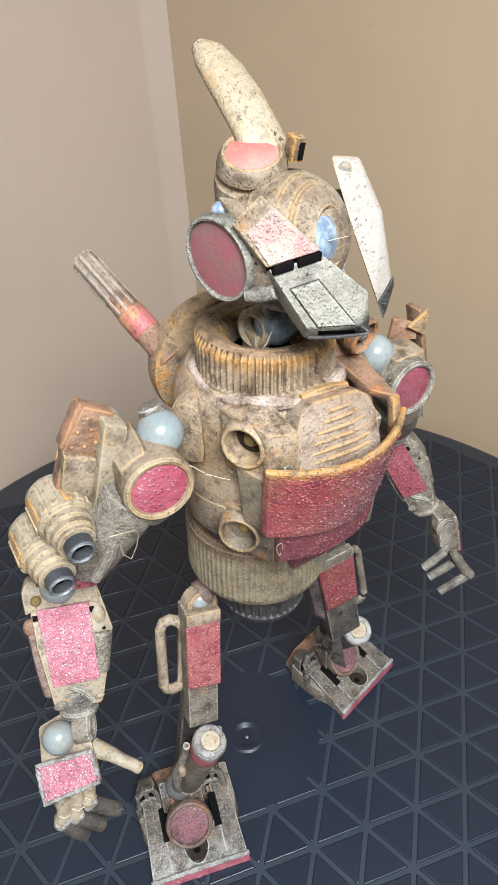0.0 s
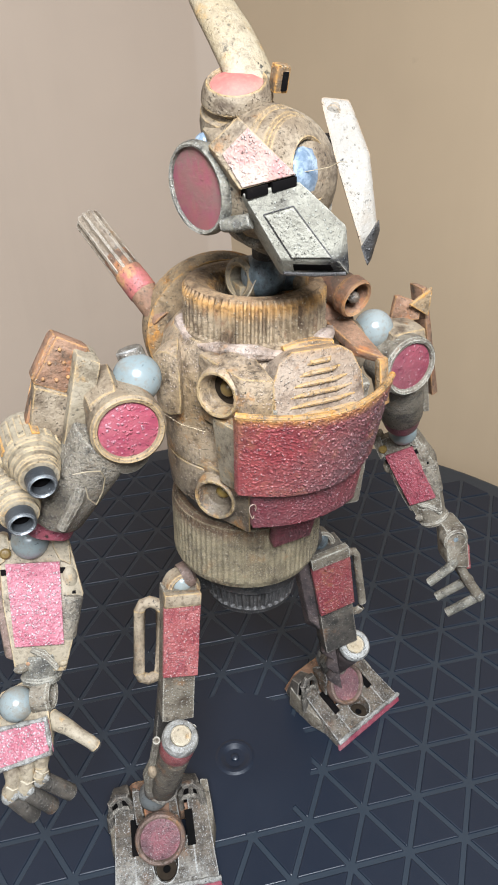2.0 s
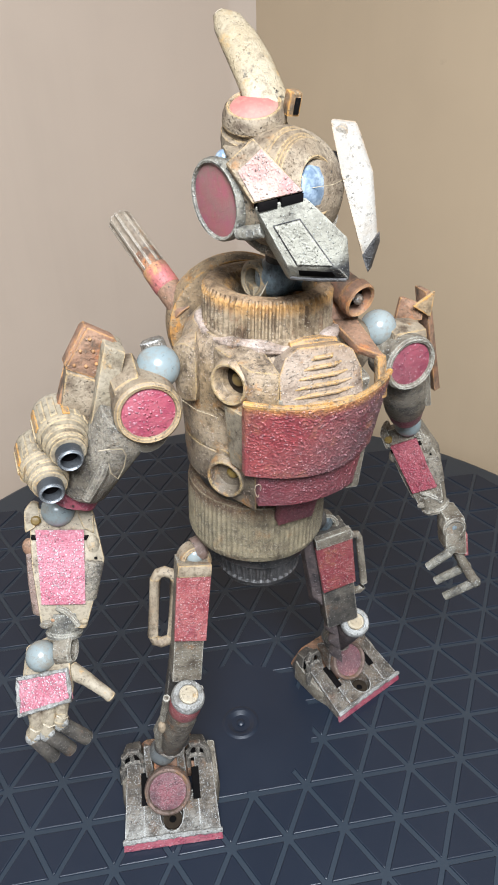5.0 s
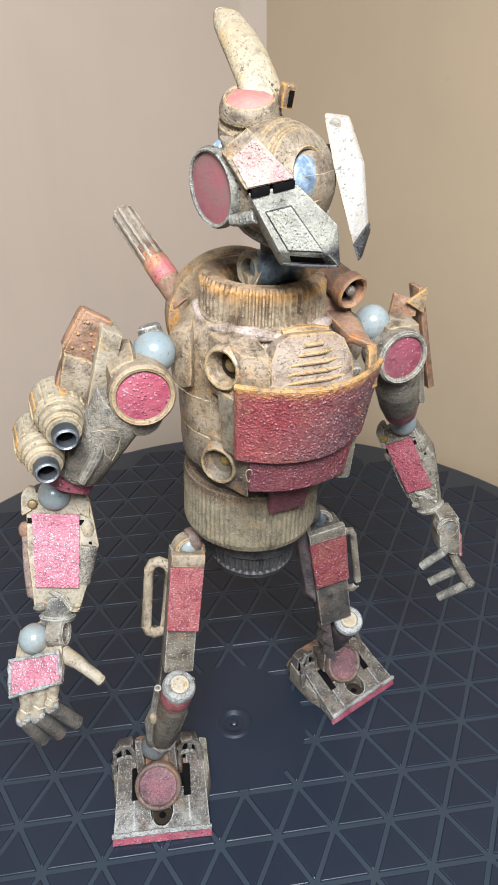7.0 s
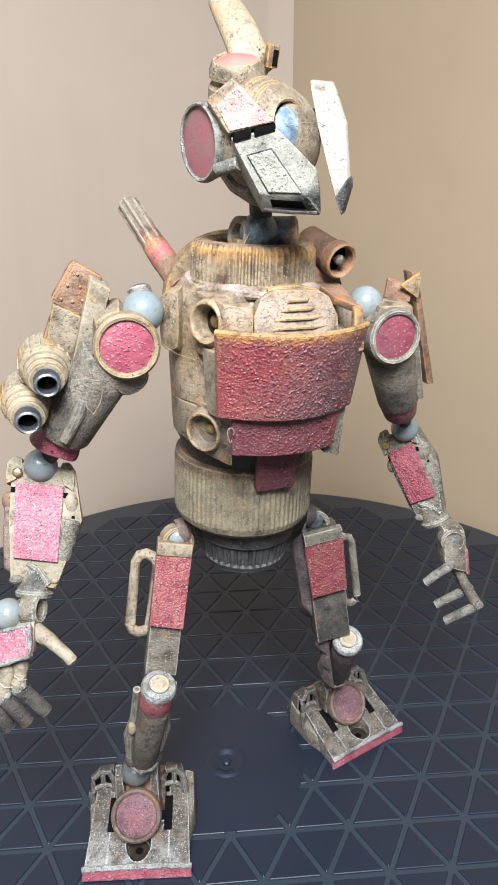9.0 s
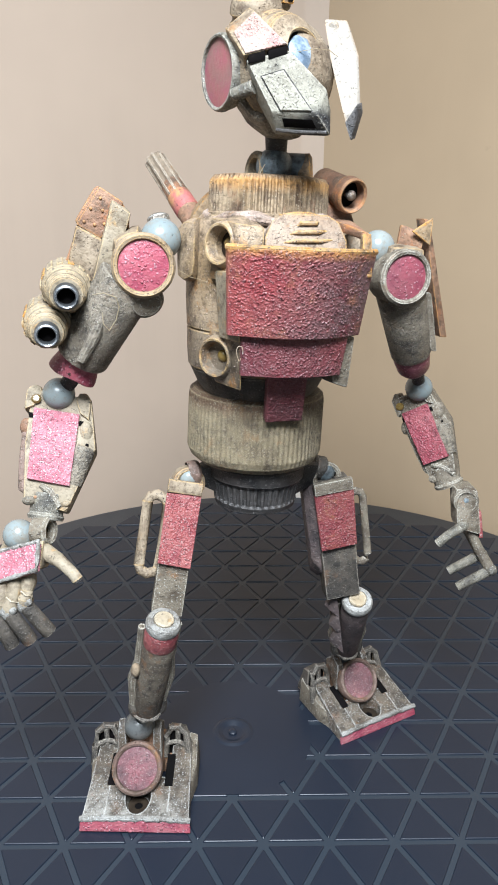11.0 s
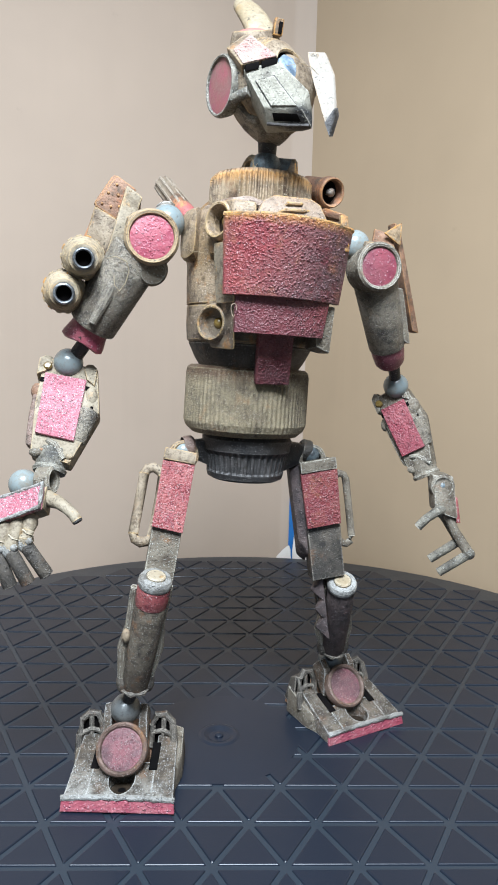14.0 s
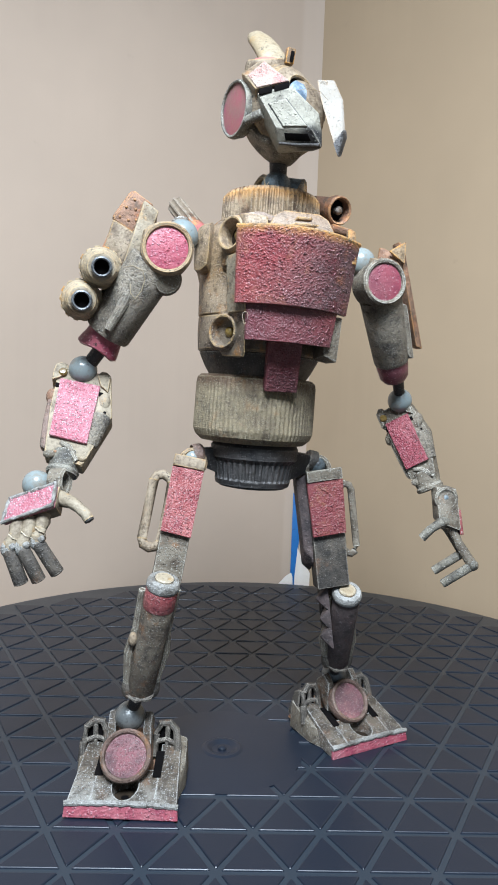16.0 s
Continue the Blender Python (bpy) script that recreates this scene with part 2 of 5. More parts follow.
bluebead = weathered("pale_blue_bead", (0.185, 0.222, 0.225), (0.24, 0.265, 0.255), dirt_at=0.66, grit=0.04, rough=0.16, big=60, wash=(0.19, 0.165, 0.125), wash_at=0.58, beads=0.0)
slate = weathered("slate_blue_metal", (0.12, 0.155, 0.17), (0.18, 0.21, 0.22), grit=0.3, rough=0.32, wash=(0.03, 0.033, 0.035), wash_at=0.54, beads=0.1)
gem = weathered("blue_glass_gem", (0.13, 0.175, 0.235), (0.31, 0.37, 0.43), grit=0.25, grit_scale=300, rough=0.08, dirt=(0.05, 0.07, 0.10), dirt_at=0.58, big=300, wash=(0.10, 0.14, 0.19), wash_at=0.52, beads=0.0)
amber = weathered("amber_bead", (0.17, 0.115, 0.03), (0.13, 0.085, 0.03), grit=0.05, rough=0.2, wash=None, beads=0.0)
wire_metal = weathered("brass_wire", (0.55, 0.45, 0.28), (0.4, 0.34, 0.25), grit=0.1, rough=0.35, metal=0.6, wash=None, beads=0.0)
coral = weathered("coral_smooth_paint", (0.36, 0.10, 0.085), (0.40, 0.155, 0.125), dirt_at=0.7, grit=0.15, rough=0.6, wash=(0.26, 0.19, 0.14), wash_at=0.58, beads=0.06)
coralgrit = weathered("coral_grit_paint", (0.35, 0.205, 0.175), (0.39, 0.305, 0.25), dirt_at=0.66, grit=0.5, grit_scale=680, rough=0.66, rust=(0.30, 0.21, 0.15), rust_at=0.58, grain_light=(0.46, 0.39, 0.35), grain_light_at=0.36, wash=(0.36, 0.17, 0.16), wash_at=0.58, lump=0.1, beads=0.5, sheen=0.3)
gunmetal = weathered("gunmetal", (0.045, 0.05, 0.055), (0.08, 0.085, 0.09), grit=0.2, rough=0.3, metal=0.5, wash=None, edge=(0.35, 0.37, 0.38), beads=0.1)
# near-black colour that paints in the shade inside holes, slots and gaps
void = weathered("hollow_shade_black", (0.004, 0.004, 0.004), (0.007, 0.006, 0.006), grit=0.2, rough=0.9, wash=None, beads=0.0, sheen=0.03)
foot_paint = weathered("chipped_silver_grey_paint", (0.115, 0.092, 0.066), (0.175, 0.148, 0.112), rust=(0.15, 0.085, 0.045), rust_at=0.52, grit=0.8, rough=0.44, grain_light=(0.58, 0.58, 0.56), grain_light_at=0.42, beads=0.4, wash=(0.045, 0.036, 0.026), wash_at=0.48, edge=(0.52, 0.52, 0.49),
                       fades=[((-0.35, -1, 0), 0.026, 0.036, (0.26, 0.25, 0.22))])
silver = weathered("chipped_pale_silver", (0.245, 0.238, 0.214), (0.34, 0.335, 0.31), grit=0.8, rough=0.40, grain_light=(0.60, 0.61, 0.60), grain_light_at=0.5, beads=0.4, wash=(0.09, 0.08, 0.065), wash_at=0.52)
rosy_brown = weathered("rosy_brown_paint", (0.13, 0.085, 0.066), (0.20, 0.135, 0.105), rust=(0.24, 0.125, 0.055), rust_at=0.56, grit=0.7, rough=0.45, grain_light=(0.40, 0.34, 0.30), grain_light_at=0.65, beads=0.3)
shin_rust = weathered("grey_rust_shin_paint", (0.105, 0.082, 0.056), (0.175, 0.148, 0.108), rust=(0.20, 0.095, 0.035), rust_at=0.54, grit=0.7, grain_light=(0.36, 0.34, 0.29), grain_light_at=0.6, beads=0.4, wash=(0.03, 0.024, 0.018), wash_at=0.52)
shin_dark = weathered("dark_plum_brown_paint", (0.052, 0.038, 0.037), (0.105, 0.078, 0.070), rust=(0.10, 0.055, 0.05), rust_at=0.56, grit=0.5, grain_light=(0.24, 0.21, 0.20), grain_light_at=0.65, beads=0.3, wash=(0.015, 0.012, 0.012))
ball_steel = weathered("dull_ball_steel", (0.13, 0.14, 0.14), (0.19, 0.195, 0.185), grit=0.15, rough=0.26, metal=0.4, wash=(0.05, 0.045, 0.04), wash_at=0.6, beads=0.1)
# dark brown colour that paints in the shade at the bottom of hollows
hollow_shade_brown = weathered("hollow_shade_brown", (0.022, 0.016, 0.011), (0.045, 0.034, 0.022), grit=0.2, rough=0.8, sheen=0.1, wash=(0.02, 0.015, 0.01), beads=0.0)
# fades: darker towards the bottom, tan again near the top
torso_tan = weathered("torso_tan_paint", (0.25, 0.178, 0.098), (0.35, 0.272, 0.178), rust=(0.34, 0.165, 0.045), rust_at=0.545, edge=(0.40, 0.28, 0.12), wash=(0.042, 0.028, 0.018), wash_at=0.545, beads=0.3, sift=0.55, grain_light=(0.46, 0.37, 0.30), grain_light_at=0.6, rough=0.42,
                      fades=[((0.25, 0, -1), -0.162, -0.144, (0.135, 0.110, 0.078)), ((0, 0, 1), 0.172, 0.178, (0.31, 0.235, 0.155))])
filler = weathered("pale_filler", (0.44, 0.355, 0.30), (0.34, 0.255, 0.195), rust=(0.30, 0.16, 0.06), rust_at=0.58, grit=0.6, rough=0.42, grain_light=(0.50, 0.46, 0.40), grain_light_at=0.6, beads=0.25, wash=(0.08, 0.055, 0.035), wash_at=0.56)
vent_paint = weathered("ochre_edged_vent_paint", (0.235, 0.168, 0.112), (0.285, 0.222, 0.162), rust=(0.30, 0.15, 0.05), rust_at=0.60, edge=(0.44, 0.26, 0.07), wash=(0.09, 0.06, 0.04), wash_at=0.55, beads=0.3, grain_light=(0.44, 0.38, 0.31), grain_light_at=0.6,
                        fades=[((0, 0, 1), 0.1785, 0.1815, (0.34, 0.20, 0.075))])
bandred = weathered("faded_red_band", (0.36, 0.13, 0.07), (0.38, 0.115, 0.11), grit=0.3, rough=0.45, wash=(0.20, 0.10, 0.06), wash_at=0.54, beads=0.15, rust=(0.40, 0.22, 0.09), rust_at=0.52)


def plastic(name, low, high):
    m, n, l, p = nodes_of(name)
    co = n.new("ShaderNodeTexCoord").outputs["Object"]
    col = mix(n, l, noise_node(n, l, co, 30, 5), low, high)
    col = mix(n, l, ramp(n, l, noise_node(n, l, co, 420, 6, 0.8), 0.70, 0.76), col, (0.16, 0.16, 0.16))
    l.new(col, p.inputs["Base Color"])
    r = n.new("ShaderNodeMapRange")
    r.inputs["To Min"].default_value, r.inputs["To Max"].default_value = 0.31, 0.45
    l.new(noise_node(n, l, co, 45, 5), r.inputs["Value"])
    l.new(r.outputs["Result"], p.inputs["Roughness"])
    b = n.new("ShaderNodeBump")
    b.inputs["Strength"].default_value, b.inputs["Distance"].default_value = 0.12, 0.0003
    l.new(noise_node(n, l, co, 1400, 3), b.inputs["Height"])
    l.new(b.outputs["Normal"], p.inputs["Normal"])
    return m


def board(name, light):
    m, n, l, p = nodes_of(name)
    co = n.new("ShaderNodeTexCoord").outputs["Object"]
    col = mix(n, l, ramp(n, l, noise_node(n, l, co, 7, 4), 0.35, 0.65), light, tuple(v * 0.9 for v in light))
    col = mix(n, l, ramp(n, l, noise_node(n, l, co, 60, 6, 0.7), 0.68, 0.8), col, tuple(v * 0.82 for v in light))
    flute = n.new("ShaderNodeVectorMath")
    flute.operation = "MULTIPLY"
    flute.inputs[1].default_value = (1.0, 1.0, 0.03)
    l.new(co, flute.inputs[0])
    col = mix(n, l, ramp(n, l, noise_node(n, l, flute.outputs[0], 70, 3, 0.6), 0.40, 0.80), col, tuple(v * 0.955 for v in light))
    speck = grain_node(n, l, co, 34, 0.16)[0]
    col = mix(n, l, ramp(n, l, speck, 0.86, 0.93), col, tuple(v * 0.45 for v in light))
    l.new(col, p.inputs["Base Color"])
    p.inputs["Roughness"].default_value = 0.75
    b = n.new("ShaderNodeBump")
    b.inputs["Strength"].default_value, b.inputs["Distance"].default_value = 0.25, 0.0015
    l.new(noise_node(n, l, co, 14, 3), b.inputs["Height"])
    l.new(b.outputs["Normal"], p.inputs["Normal"])
    return m


# the second is a paler black: highlights along the grooves put into colour
black_plastic, groove_glint = plastic("black_moulded_plastic", (0.0058, 0.0094, 0.0178), (0.0096, 0.0145, 0.0258)), plastic("glinting_black_plastic", (0.0148, 0.0218, 0.0315), (0.0225, 0.031, 0.042))
# one cardboard in two tones: the left sheet's brighter light is in its colour
cardboard, lit_cardboard = board("brown_cardboard", (0.418, 0.314, 0.198)), board("brighter_lit_cardboard", (0.484, 0.383, 0.292))
blue_tape = weathered("blue_tape", (0.02, 0.12, 0.36), (0.03, 0.15, 0.42), grit=0.05, rough=0.4, big=20, wash=None)
paper = weathered("torn_white_paper", (0.78, 0.74, 0.68), (0.72, 0.66, 0.58), grit=0.1, rough=0.8, dirt_at=0.8, big=30, wash=None)


# ---- geometry helpers (millimetres) ----
def part(name, bm, material, parent=None, label="", smooth=35):
    """Links a bmesh, given in millimetres, as one mesh object."""
    bmesh.ops.recalc_face_normals(bm, faces=bm.faces)
    bm.transform(Matrix.Scale(0.001, 4))
    for f in bm.faces:
        f.smooth = True
    for e in bm.edges:
        e.smooth = len(e.link_faces) == 2 and e.calc_face_angle(3.2) < radians(smooth)
    mesh = bpy.data.meshes.new(name)
    bm.to_mesh(mesh)
    bm.free()
    mesh.materials.append(material)
    ob = new(name, mesh)
    ob.parent = parent
    return tagged(ob, label)


def frm(origin, z, x=(1, 0, 0)):
    """A frame at origin with its z axis along z and its x axis near x."""
    z = Vector(z).normalized()
    y = z.cross(Vector(x)).normalized()
    x = y.cross(z)
    m = Matrix((x, y, z)).transposed().to_4x4()
    m.translation = Vector(origin)
    return m


def along(a, b, x=(1, 0, 0)):
    return frm(a, Vector(b) - Vector(a), x)


def add_lathe(bm, m, profile, seg=40, ribs=0.0, band=(-1e9, 1e9)):
    """Turns a profile of (radius, height) round m's z axis. ribs: the depth of a fluted side, every second segment."""
    rings = []
    for r, h in profile:
        if r < 1e-4:
            rings.append([bm.verts.new(m @ Vector((0, 0, h)))])
        else:
            cut = ribs if band[0] <= h <= band[1] else 0.0
            rings.append([bm.verts.new(m @ Vector(((r - cut * (i // 2 % 2)) * math.cos(math.tau * i / seg), (r - cut * (i // 2 % 2)) * math.sin(math.tau * i / seg), h))) for i in range(seg)])
    for a, b in zip(rings, rings[1:]):
        for i in range(seg):
            j = (i + 1) % seg
            if len(a) == 1 and len(b) == 1:
                continue
            if len(a) == 1:
                bm.faces.new((a[0], b[i], b[j]))
            elif len(b) == 1:
                bm.faces.new((a[i], a[j], b[0]))
            else:
                bm.faces.new((a[i], a[j], b[j], b[i]))
    return bm


def lathe(m, profile, seg=40, ribs=0.0, band=(-1e9, 1e9)):
    return add_lathe(bmesh.new(), m, profile, seg, ribs, band)


def add_cyl(bm, a, b, r0, r1=None, seg=28, bevel=0.5):
    r1 = r0 if r1 is None else r1
    h = (Vector(b) - Vector(a)).length
    v = min(bevel, h * 0.3, r0 * 0.5, r1 * 0.5)
    return add_lathe(bm, along(a, b, (0.31, 0.9, 0.2)), [(0, 0), (r0 - v, 0), (r0 - v * 0.3, v * 0.3), (r0, v), (r1, h - v), (r1 - v * 0.3, h - v * 0.3), (r1 - v, h), (0, h)], seg)


def cyl(a, b, r0, r1=None, seg=28, bevel=0.5):
    return add_cyl(bmesh.new(), a, b, r0, r1, seg, bevel)


def add_ball(bm, c, r, seg=28, squash=(1, 1, 1)):
    bmesh.ops.create_uvsphere(bm, u_segments=seg, v_segments=seg // 2, radius=r, matrix=Matrix.Translation(c) @ Matrix.Diagonal((*squash, 1)))
    return bm


def ball(c, r, seg=28, squash=(1, 1, 1)):
    return add_ball(bmesh.new(), c, r, seg, squash)


def add_prism(bm, m, outline, depth, bevel=0.4, cuts=0):
    """Extrudes an outline in m's xy plane from z = 0 to depth, with rounded edges."""
    tmp = bmesh.new()
    low = [tmp.verts.new((x, y, 0)) for x, y in outline]
    top = [tmp.verts.new((x, y, depth)) for x, y in outline]
    tmp.faces.new(low[::-1]), tmp.faces.new(top)
    for i in range(len(low)):
        j = (i + 1) % len(low)
        tmp.faces.new((low[i], low[j], top[j], top[i]))
    if bevel:
        bmesh.ops.bevel(tmp, geom=list(tmp.edges), offset=bevel, segments=2, affect="EDGES", profile=0.6, clamp_overlap=True)
    tmp.transform(m)
    mesh = bpy.data.meshes.new("tmp")
    tmp.to_mesh(mesh)
    tmp.free()
    bm.from_mesh(mesh)
    bpy.data.meshes.remove(mesh)
    return bm


def prism(m, outline, depth, bevel=0.4):
    return add_prism(bmesh.new(), m, outline, depth, bevel)


def add_box(bm, m, sx, sy, sz, bevel=0.5):
    """A box centred in x and y on m, from z = 0 to sz."""
    return add_prism(bm, m, [(-sx / 2, -sy / 2), (sx / 2, -sy / 2), (sx / 2, sy / 2), (-sx / 2, sy / 2)], sz, bevel)


def box(m, sx, sy, sz, bevel=0.5):
    return add_box(bmesh.new(), m, sx, sy, sz, bevel)


def add_hull(bm, points, bevel=0.5):
    tmp = bmesh.new()
    for p in points:
        tmp.verts.new(p)
    out = bmesh.ops.convex_hull(tmp, input=tmp.verts)
    bmesh.ops.dissolve_limit(tmp, angle_limit=radians(4), verts=tmp.verts, edges=tmp.edges)
    if bevel:
        bmesh.ops.bevel(tmp, geom=list(tmp.edges), offset=bevel, segments=2, affect="EDGES", profile=0.6, clamp_overlap=True)
    mesh = bpy.data.meshes.new("tmp")
    tmp.to_mesh(mesh)
    tmp.free()
    bm.from_mesh(mesh)
    bpy.data.meshes.remove(mesh)
    return bm


def hull(points, bevel=0.5):
    return add_hull(bmesh.new(), points, bevel)


def add_tube(bm, points, r, seg=10, closed=False, ends=True):
    """A round tube along points; r may be one radius or one for each point."""
    pts = [Vector(p) for p in points]
    radii = r if isinstance(r, (list, tuple)) else [r] * len(pts)
    rings, up = [], Vector((0.13, 0.2, 0.97))
    for i, p in enumerate(pts):
        a = pts[i - 1] if i or closed else p
        b = pts[(i + 1) % len(pts)] if i + 1 < len(pts) or closed else p
        d = (b - a).normalized()
        x = d.cross(up).normalized()
        y = d.cross(x)
        rings.append([bm.verts.new(p + radii[i] * (math.cos(math.tau * k / seg) * x + math.sin(math.tau * k / seg) * y)) for k in range(seg)])
    for i in range(len(rings) if closed else len(rings) - 1):
        a, b = rings[i], rings[(i + 1) % len(rings)]
        for k in range(seg):
            bm.faces.new((a[k], a[(k + 1) % seg], b[(k + 1) % seg], b[k]))
    if ends and not closed:
        bm.faces.new(rings[0][::-1]), bm.faces.new(rings[-1])
    return bm


def tube(points, r, seg=10, closed=False):
    return add_tube(bmesh.new(), points, r, seg, closed)


def grit_sheet(corner, across, up, depth, nu=60, nv=60, rough=0.15, bulge=None, scale=1.8, seed=0.0, taper=None):
    """A sandy plate: a grid with raised grains on its face and a plain back. corner, across and up in mm; depth along the back."""
    bm = bmesh.new()
    corner, across, up = Vector(corner), Vector(across), Vector(up)
    n = across.cross(up).normalized()
    front = []
    for j in range(nv + 1):
        row = []
        for i in range(nu + 1):
            u, v = i / nu, j / nv
            q = corner + up * v + (taper(u, v) if taper else across * u)
            if bulge:
                q = q + n * bulge(u, v)
            edge = min(u, 1 - u, v, 1 - v) * 14
            w = q + Vector((seed, 0, 0))
            dist, cells = noise.voronoi(w * scale * 1.12 + noise.noise_vector(w * 3.1) * 0.30)
            size = 0.45 + 0.80 * math.sin(cells[0].x * 37.1 + cells[0].z * 91.7 + cells[0].y * 53.3)
            clump = 0.85 + 0.55 * noise.noise(w * 0.42)
            g = max(0.0, size * clump) * max(0.0, 1.0 - dist[0] / 0.50) ** 0.6 + 0.16 * noise.noise(w * 2.7) + 0.10 * noise.noise(w * 5.9)
            row.append(bm.verts.new(q + n * (rough * 2.3 * g * min(1, 0.35 + edge) - (0.35 * max(0, 0.12 - edge / 14) if edge < 1 else 0))))
        front.append(row)
    for j in range(nv):
        for i in range(nu):
            bm.faces.new((front[j][i], front[j][i + 1], front[j + 1][i + 1], front[j + 1][i]))
    # the rim: every edge of the grid gets a wall to a back of the same bow
    ring = [front[0][i] for i in range(nu)] + [front[j][nu] for j in range(nv)] + [front[nv][i] for i in range(nu, 0, -1)] + [front[j][0] for j in range(nv, 0, -1)]
    low = [bm.verts.new(w.co - n * depth) for w in ring]
    for k in range(len(ring)):
        kk = (k + 1) % len(ring)
        bm.faces.new((ring[k], low[k], low[kk], ring[kk]))
    rows = {}
    half = len(low)
    bottom, top = low[:nu + 1], [low[(nu + nv + (nu - i)) % half] for i in range(nu + 1)]
    for i in range(nu):
        bm.faces.new((bottom[i], top[i], top[i + 1], bottom[i + 1]))
    return bm


def quad_panel(tl, tr, br, bl, depth, nu=40, nv=50, rough=0.22, seed=0.0):
    """A sandy plate through four corners."""
    tl, tr, br, bl = map(Vector, (tl, tr, br, bl))
    return grit_sheet(bl, br - bl, tl - bl, depth, nu, nv, rough, seed=seed, taper=lambda u, v: (br - bl) * u + ((tr - tl) - (br - bl)) * (u * v))


def empty(name, at):
    ob = new(name)
    ob.location = at
    return ob


# ---- room and table ----
SHOULDER = [(0.858, -0.54)] + [(0.774 + 0.080 * math.cos(radians(a)), -0.50 + 0.50 * math.sin(radians(a))) for a in (0, 22, 42, 60, 76, 90)]     # how a triangle's edge rounds over


def triangle_table():
    table = part("round_table", lathe(Matrix.Translation((CENTRE[0] * 1000, CENTRE[1] * 1000, 0)),
                 [(0, -0.5), (191.5, -0.5), (193.6, -1.1), (194.9, -2.4), (195.4, -4.5), (195, -22), (193, -24), (190.5, -24), (189.5, -6), (0, -6)], 160), groove_glint)
    tagged(table, "round black moulded plastic table with a raised triangle pattern", "table")
    o, a, b = Vector((39.5, -44.9)), Vector((19.42, -3.93)), Vector((13.7, 14.75))      # a node of the triangle grid and its two steps
    mid, hub = Vector((CENTRE[0] * 1000, CENTRE[1] * 1000)), Vector((1.0, 11.0))
    verts, faces = [], []
    for i in range(-28, 29):
        for j in range(-28, 29):
            for tri in ((o + a * i + b * j, o + a * (i + 1) + b * j, o + a * i + b * (j + 1)), (o + a * (i + 1) + b * j, o + a * (i + 1) + b * (j + 1), o + a * i + b * (j + 1))):
                c = (tri[0] + tri[1] + tri[2]) / 3
                if (c - mid).length > 181 or (c - hub).length < 16:
                    continue
                base = len(verts)
                for grow, z in SHOULDER:
                    for k in range(3):
                        p, q, s = tri[k], tri[(k + 1) % 3], tri[k - 1]
                        for other in (s, q):      # a clipped corner
                            w = c + (p - c) * grow
                            w = w + (other - p).normalized() * 0.3
                            verts.append((w.x / 1000, w.y / 1000, z / 1000))
                for level in range(len(SHOULDER) - 1):
                    for k in range(6):
                        u, v = base + level * 6 + k, base + level * 6 + (k + 1) % 6
                        faces.append((u, v, v + 6, u + 6))
                faces.append(tuple(base + 6 * (len(SHOULDER) - 1) + k for k in range(6)))
    mesh = bpy.data.meshes.new("triangle_relief")
    mesh.from_pydata(verts, [], faces)
    mesh.polygons.foreach_set("use_smooth", [False] * len(faces))
    mesh.materials.append(black_plastic)
    relief = new("triangle_relief", mesh)
    relief.parent = table
    tagged(relief, "raised moulded triangles in a regular grid", kind="stuff")
    at = Matrix.Translation((hub.x, hub.y, 0))
    part("smooth_hub", lathe(at, [(0, -0.4), (3.4, -0.4), (3.6, -0.38), (4.6, 0.1), (5.4, 0.42), (6.4, 0.45), (7.4, 0.03), (7.7, 0.015), (28.3, 0.015), (28.5, 0.0), (28.5, -0.9), (0, -0.9)], 90), black_plastic, table, "", 12)
    part("gate_mark", lathe(at, [(0, 0.7), (0.9, 0.6), (1.5, 0.15), (1.6, -0.3), (0, -0.3)], 20), black_plastic, table)
    part("pedestal", lathe(Matrix.Translation((mid.x, mid.y, 0)), [(0, -6), (120, -6), (90, -60), (80, -380), (130, -440), (150, -450), (0, -450)], 48), black_plastic, table)
    return table


def slab(name, a, b, low, high, thick, material, label, category="wall"):
    """An upright board from a to b (metres, in the plan), its back outwards, on the side away from the table."""
    a, b = Vector((*a, 0)) * 1000, Vector((*b, 0)) * 1000
    d = (b - a).normalized()
    n = d.cross(Vector((0, 0, 1)))
    if n.dot((a + b) / 2 - Vector((CENTRE[0] * 1000, CENTRE[1] * 1000, 0))) < 0:
        n = -n
    bm = bmesh.new()
    m = Matrix((d, n, Vector((0, 0, 1)))).transposed().to_4x4()
    m.translation = a + Vector((0, 0, low * 1000))
    add_prism(bm, m, [(0, 0), ((b - a).length, 0), ((b - a).length, thick), (0, thick)], (high - low) * 1000, 0.6)
    return tagged(part(name, bm, material), label, category, kind="structure")


CORNER = Vector((0.105, 0.262))
LEFT_WAY, RIGHT_WAY = Vector((-0.985, -0.175)).normalized(), Vector((0.60, -0.80)).normalized()
fold = 0.0105


def folded_sheet(name, plan, low, high, thick, material, label):
    """A bent upright sheet through points of the plan (metres), its back away from the table."""
    pts = [Vector(q) * 1000 for q in plan]
    mid = Vector(CENTRE) * 1000
    bm, rows = bmesh.new(), []
    for i, q in enumerate(pts):
        d = (pts[min(i + 1, len(pts) - 1)] - pts[max(i - 1, 0)]).normalized()
        n = Vector((d.y, -d.x))
        n = n if n.dot(q - mid) > 0 else -n
        rows.append([bm.verts.new((w.x, w.y, z * 1000)) for w, z in ((q, low), (q, high), (q + n * thick, high), (q + n * thick, low))])
    for a, b in zip(rows, rows[1:]):
        for k in range(4):
            bm.faces.new((a[k], a[(k + 1) % 4], b[(k + 1) % 4], b[k]))
    bm.faces.new(rows[0]), bm.faces.new(rows[-1][::-1])
    return tagged(part(name, bm, material), label, "wall", kind="structure")


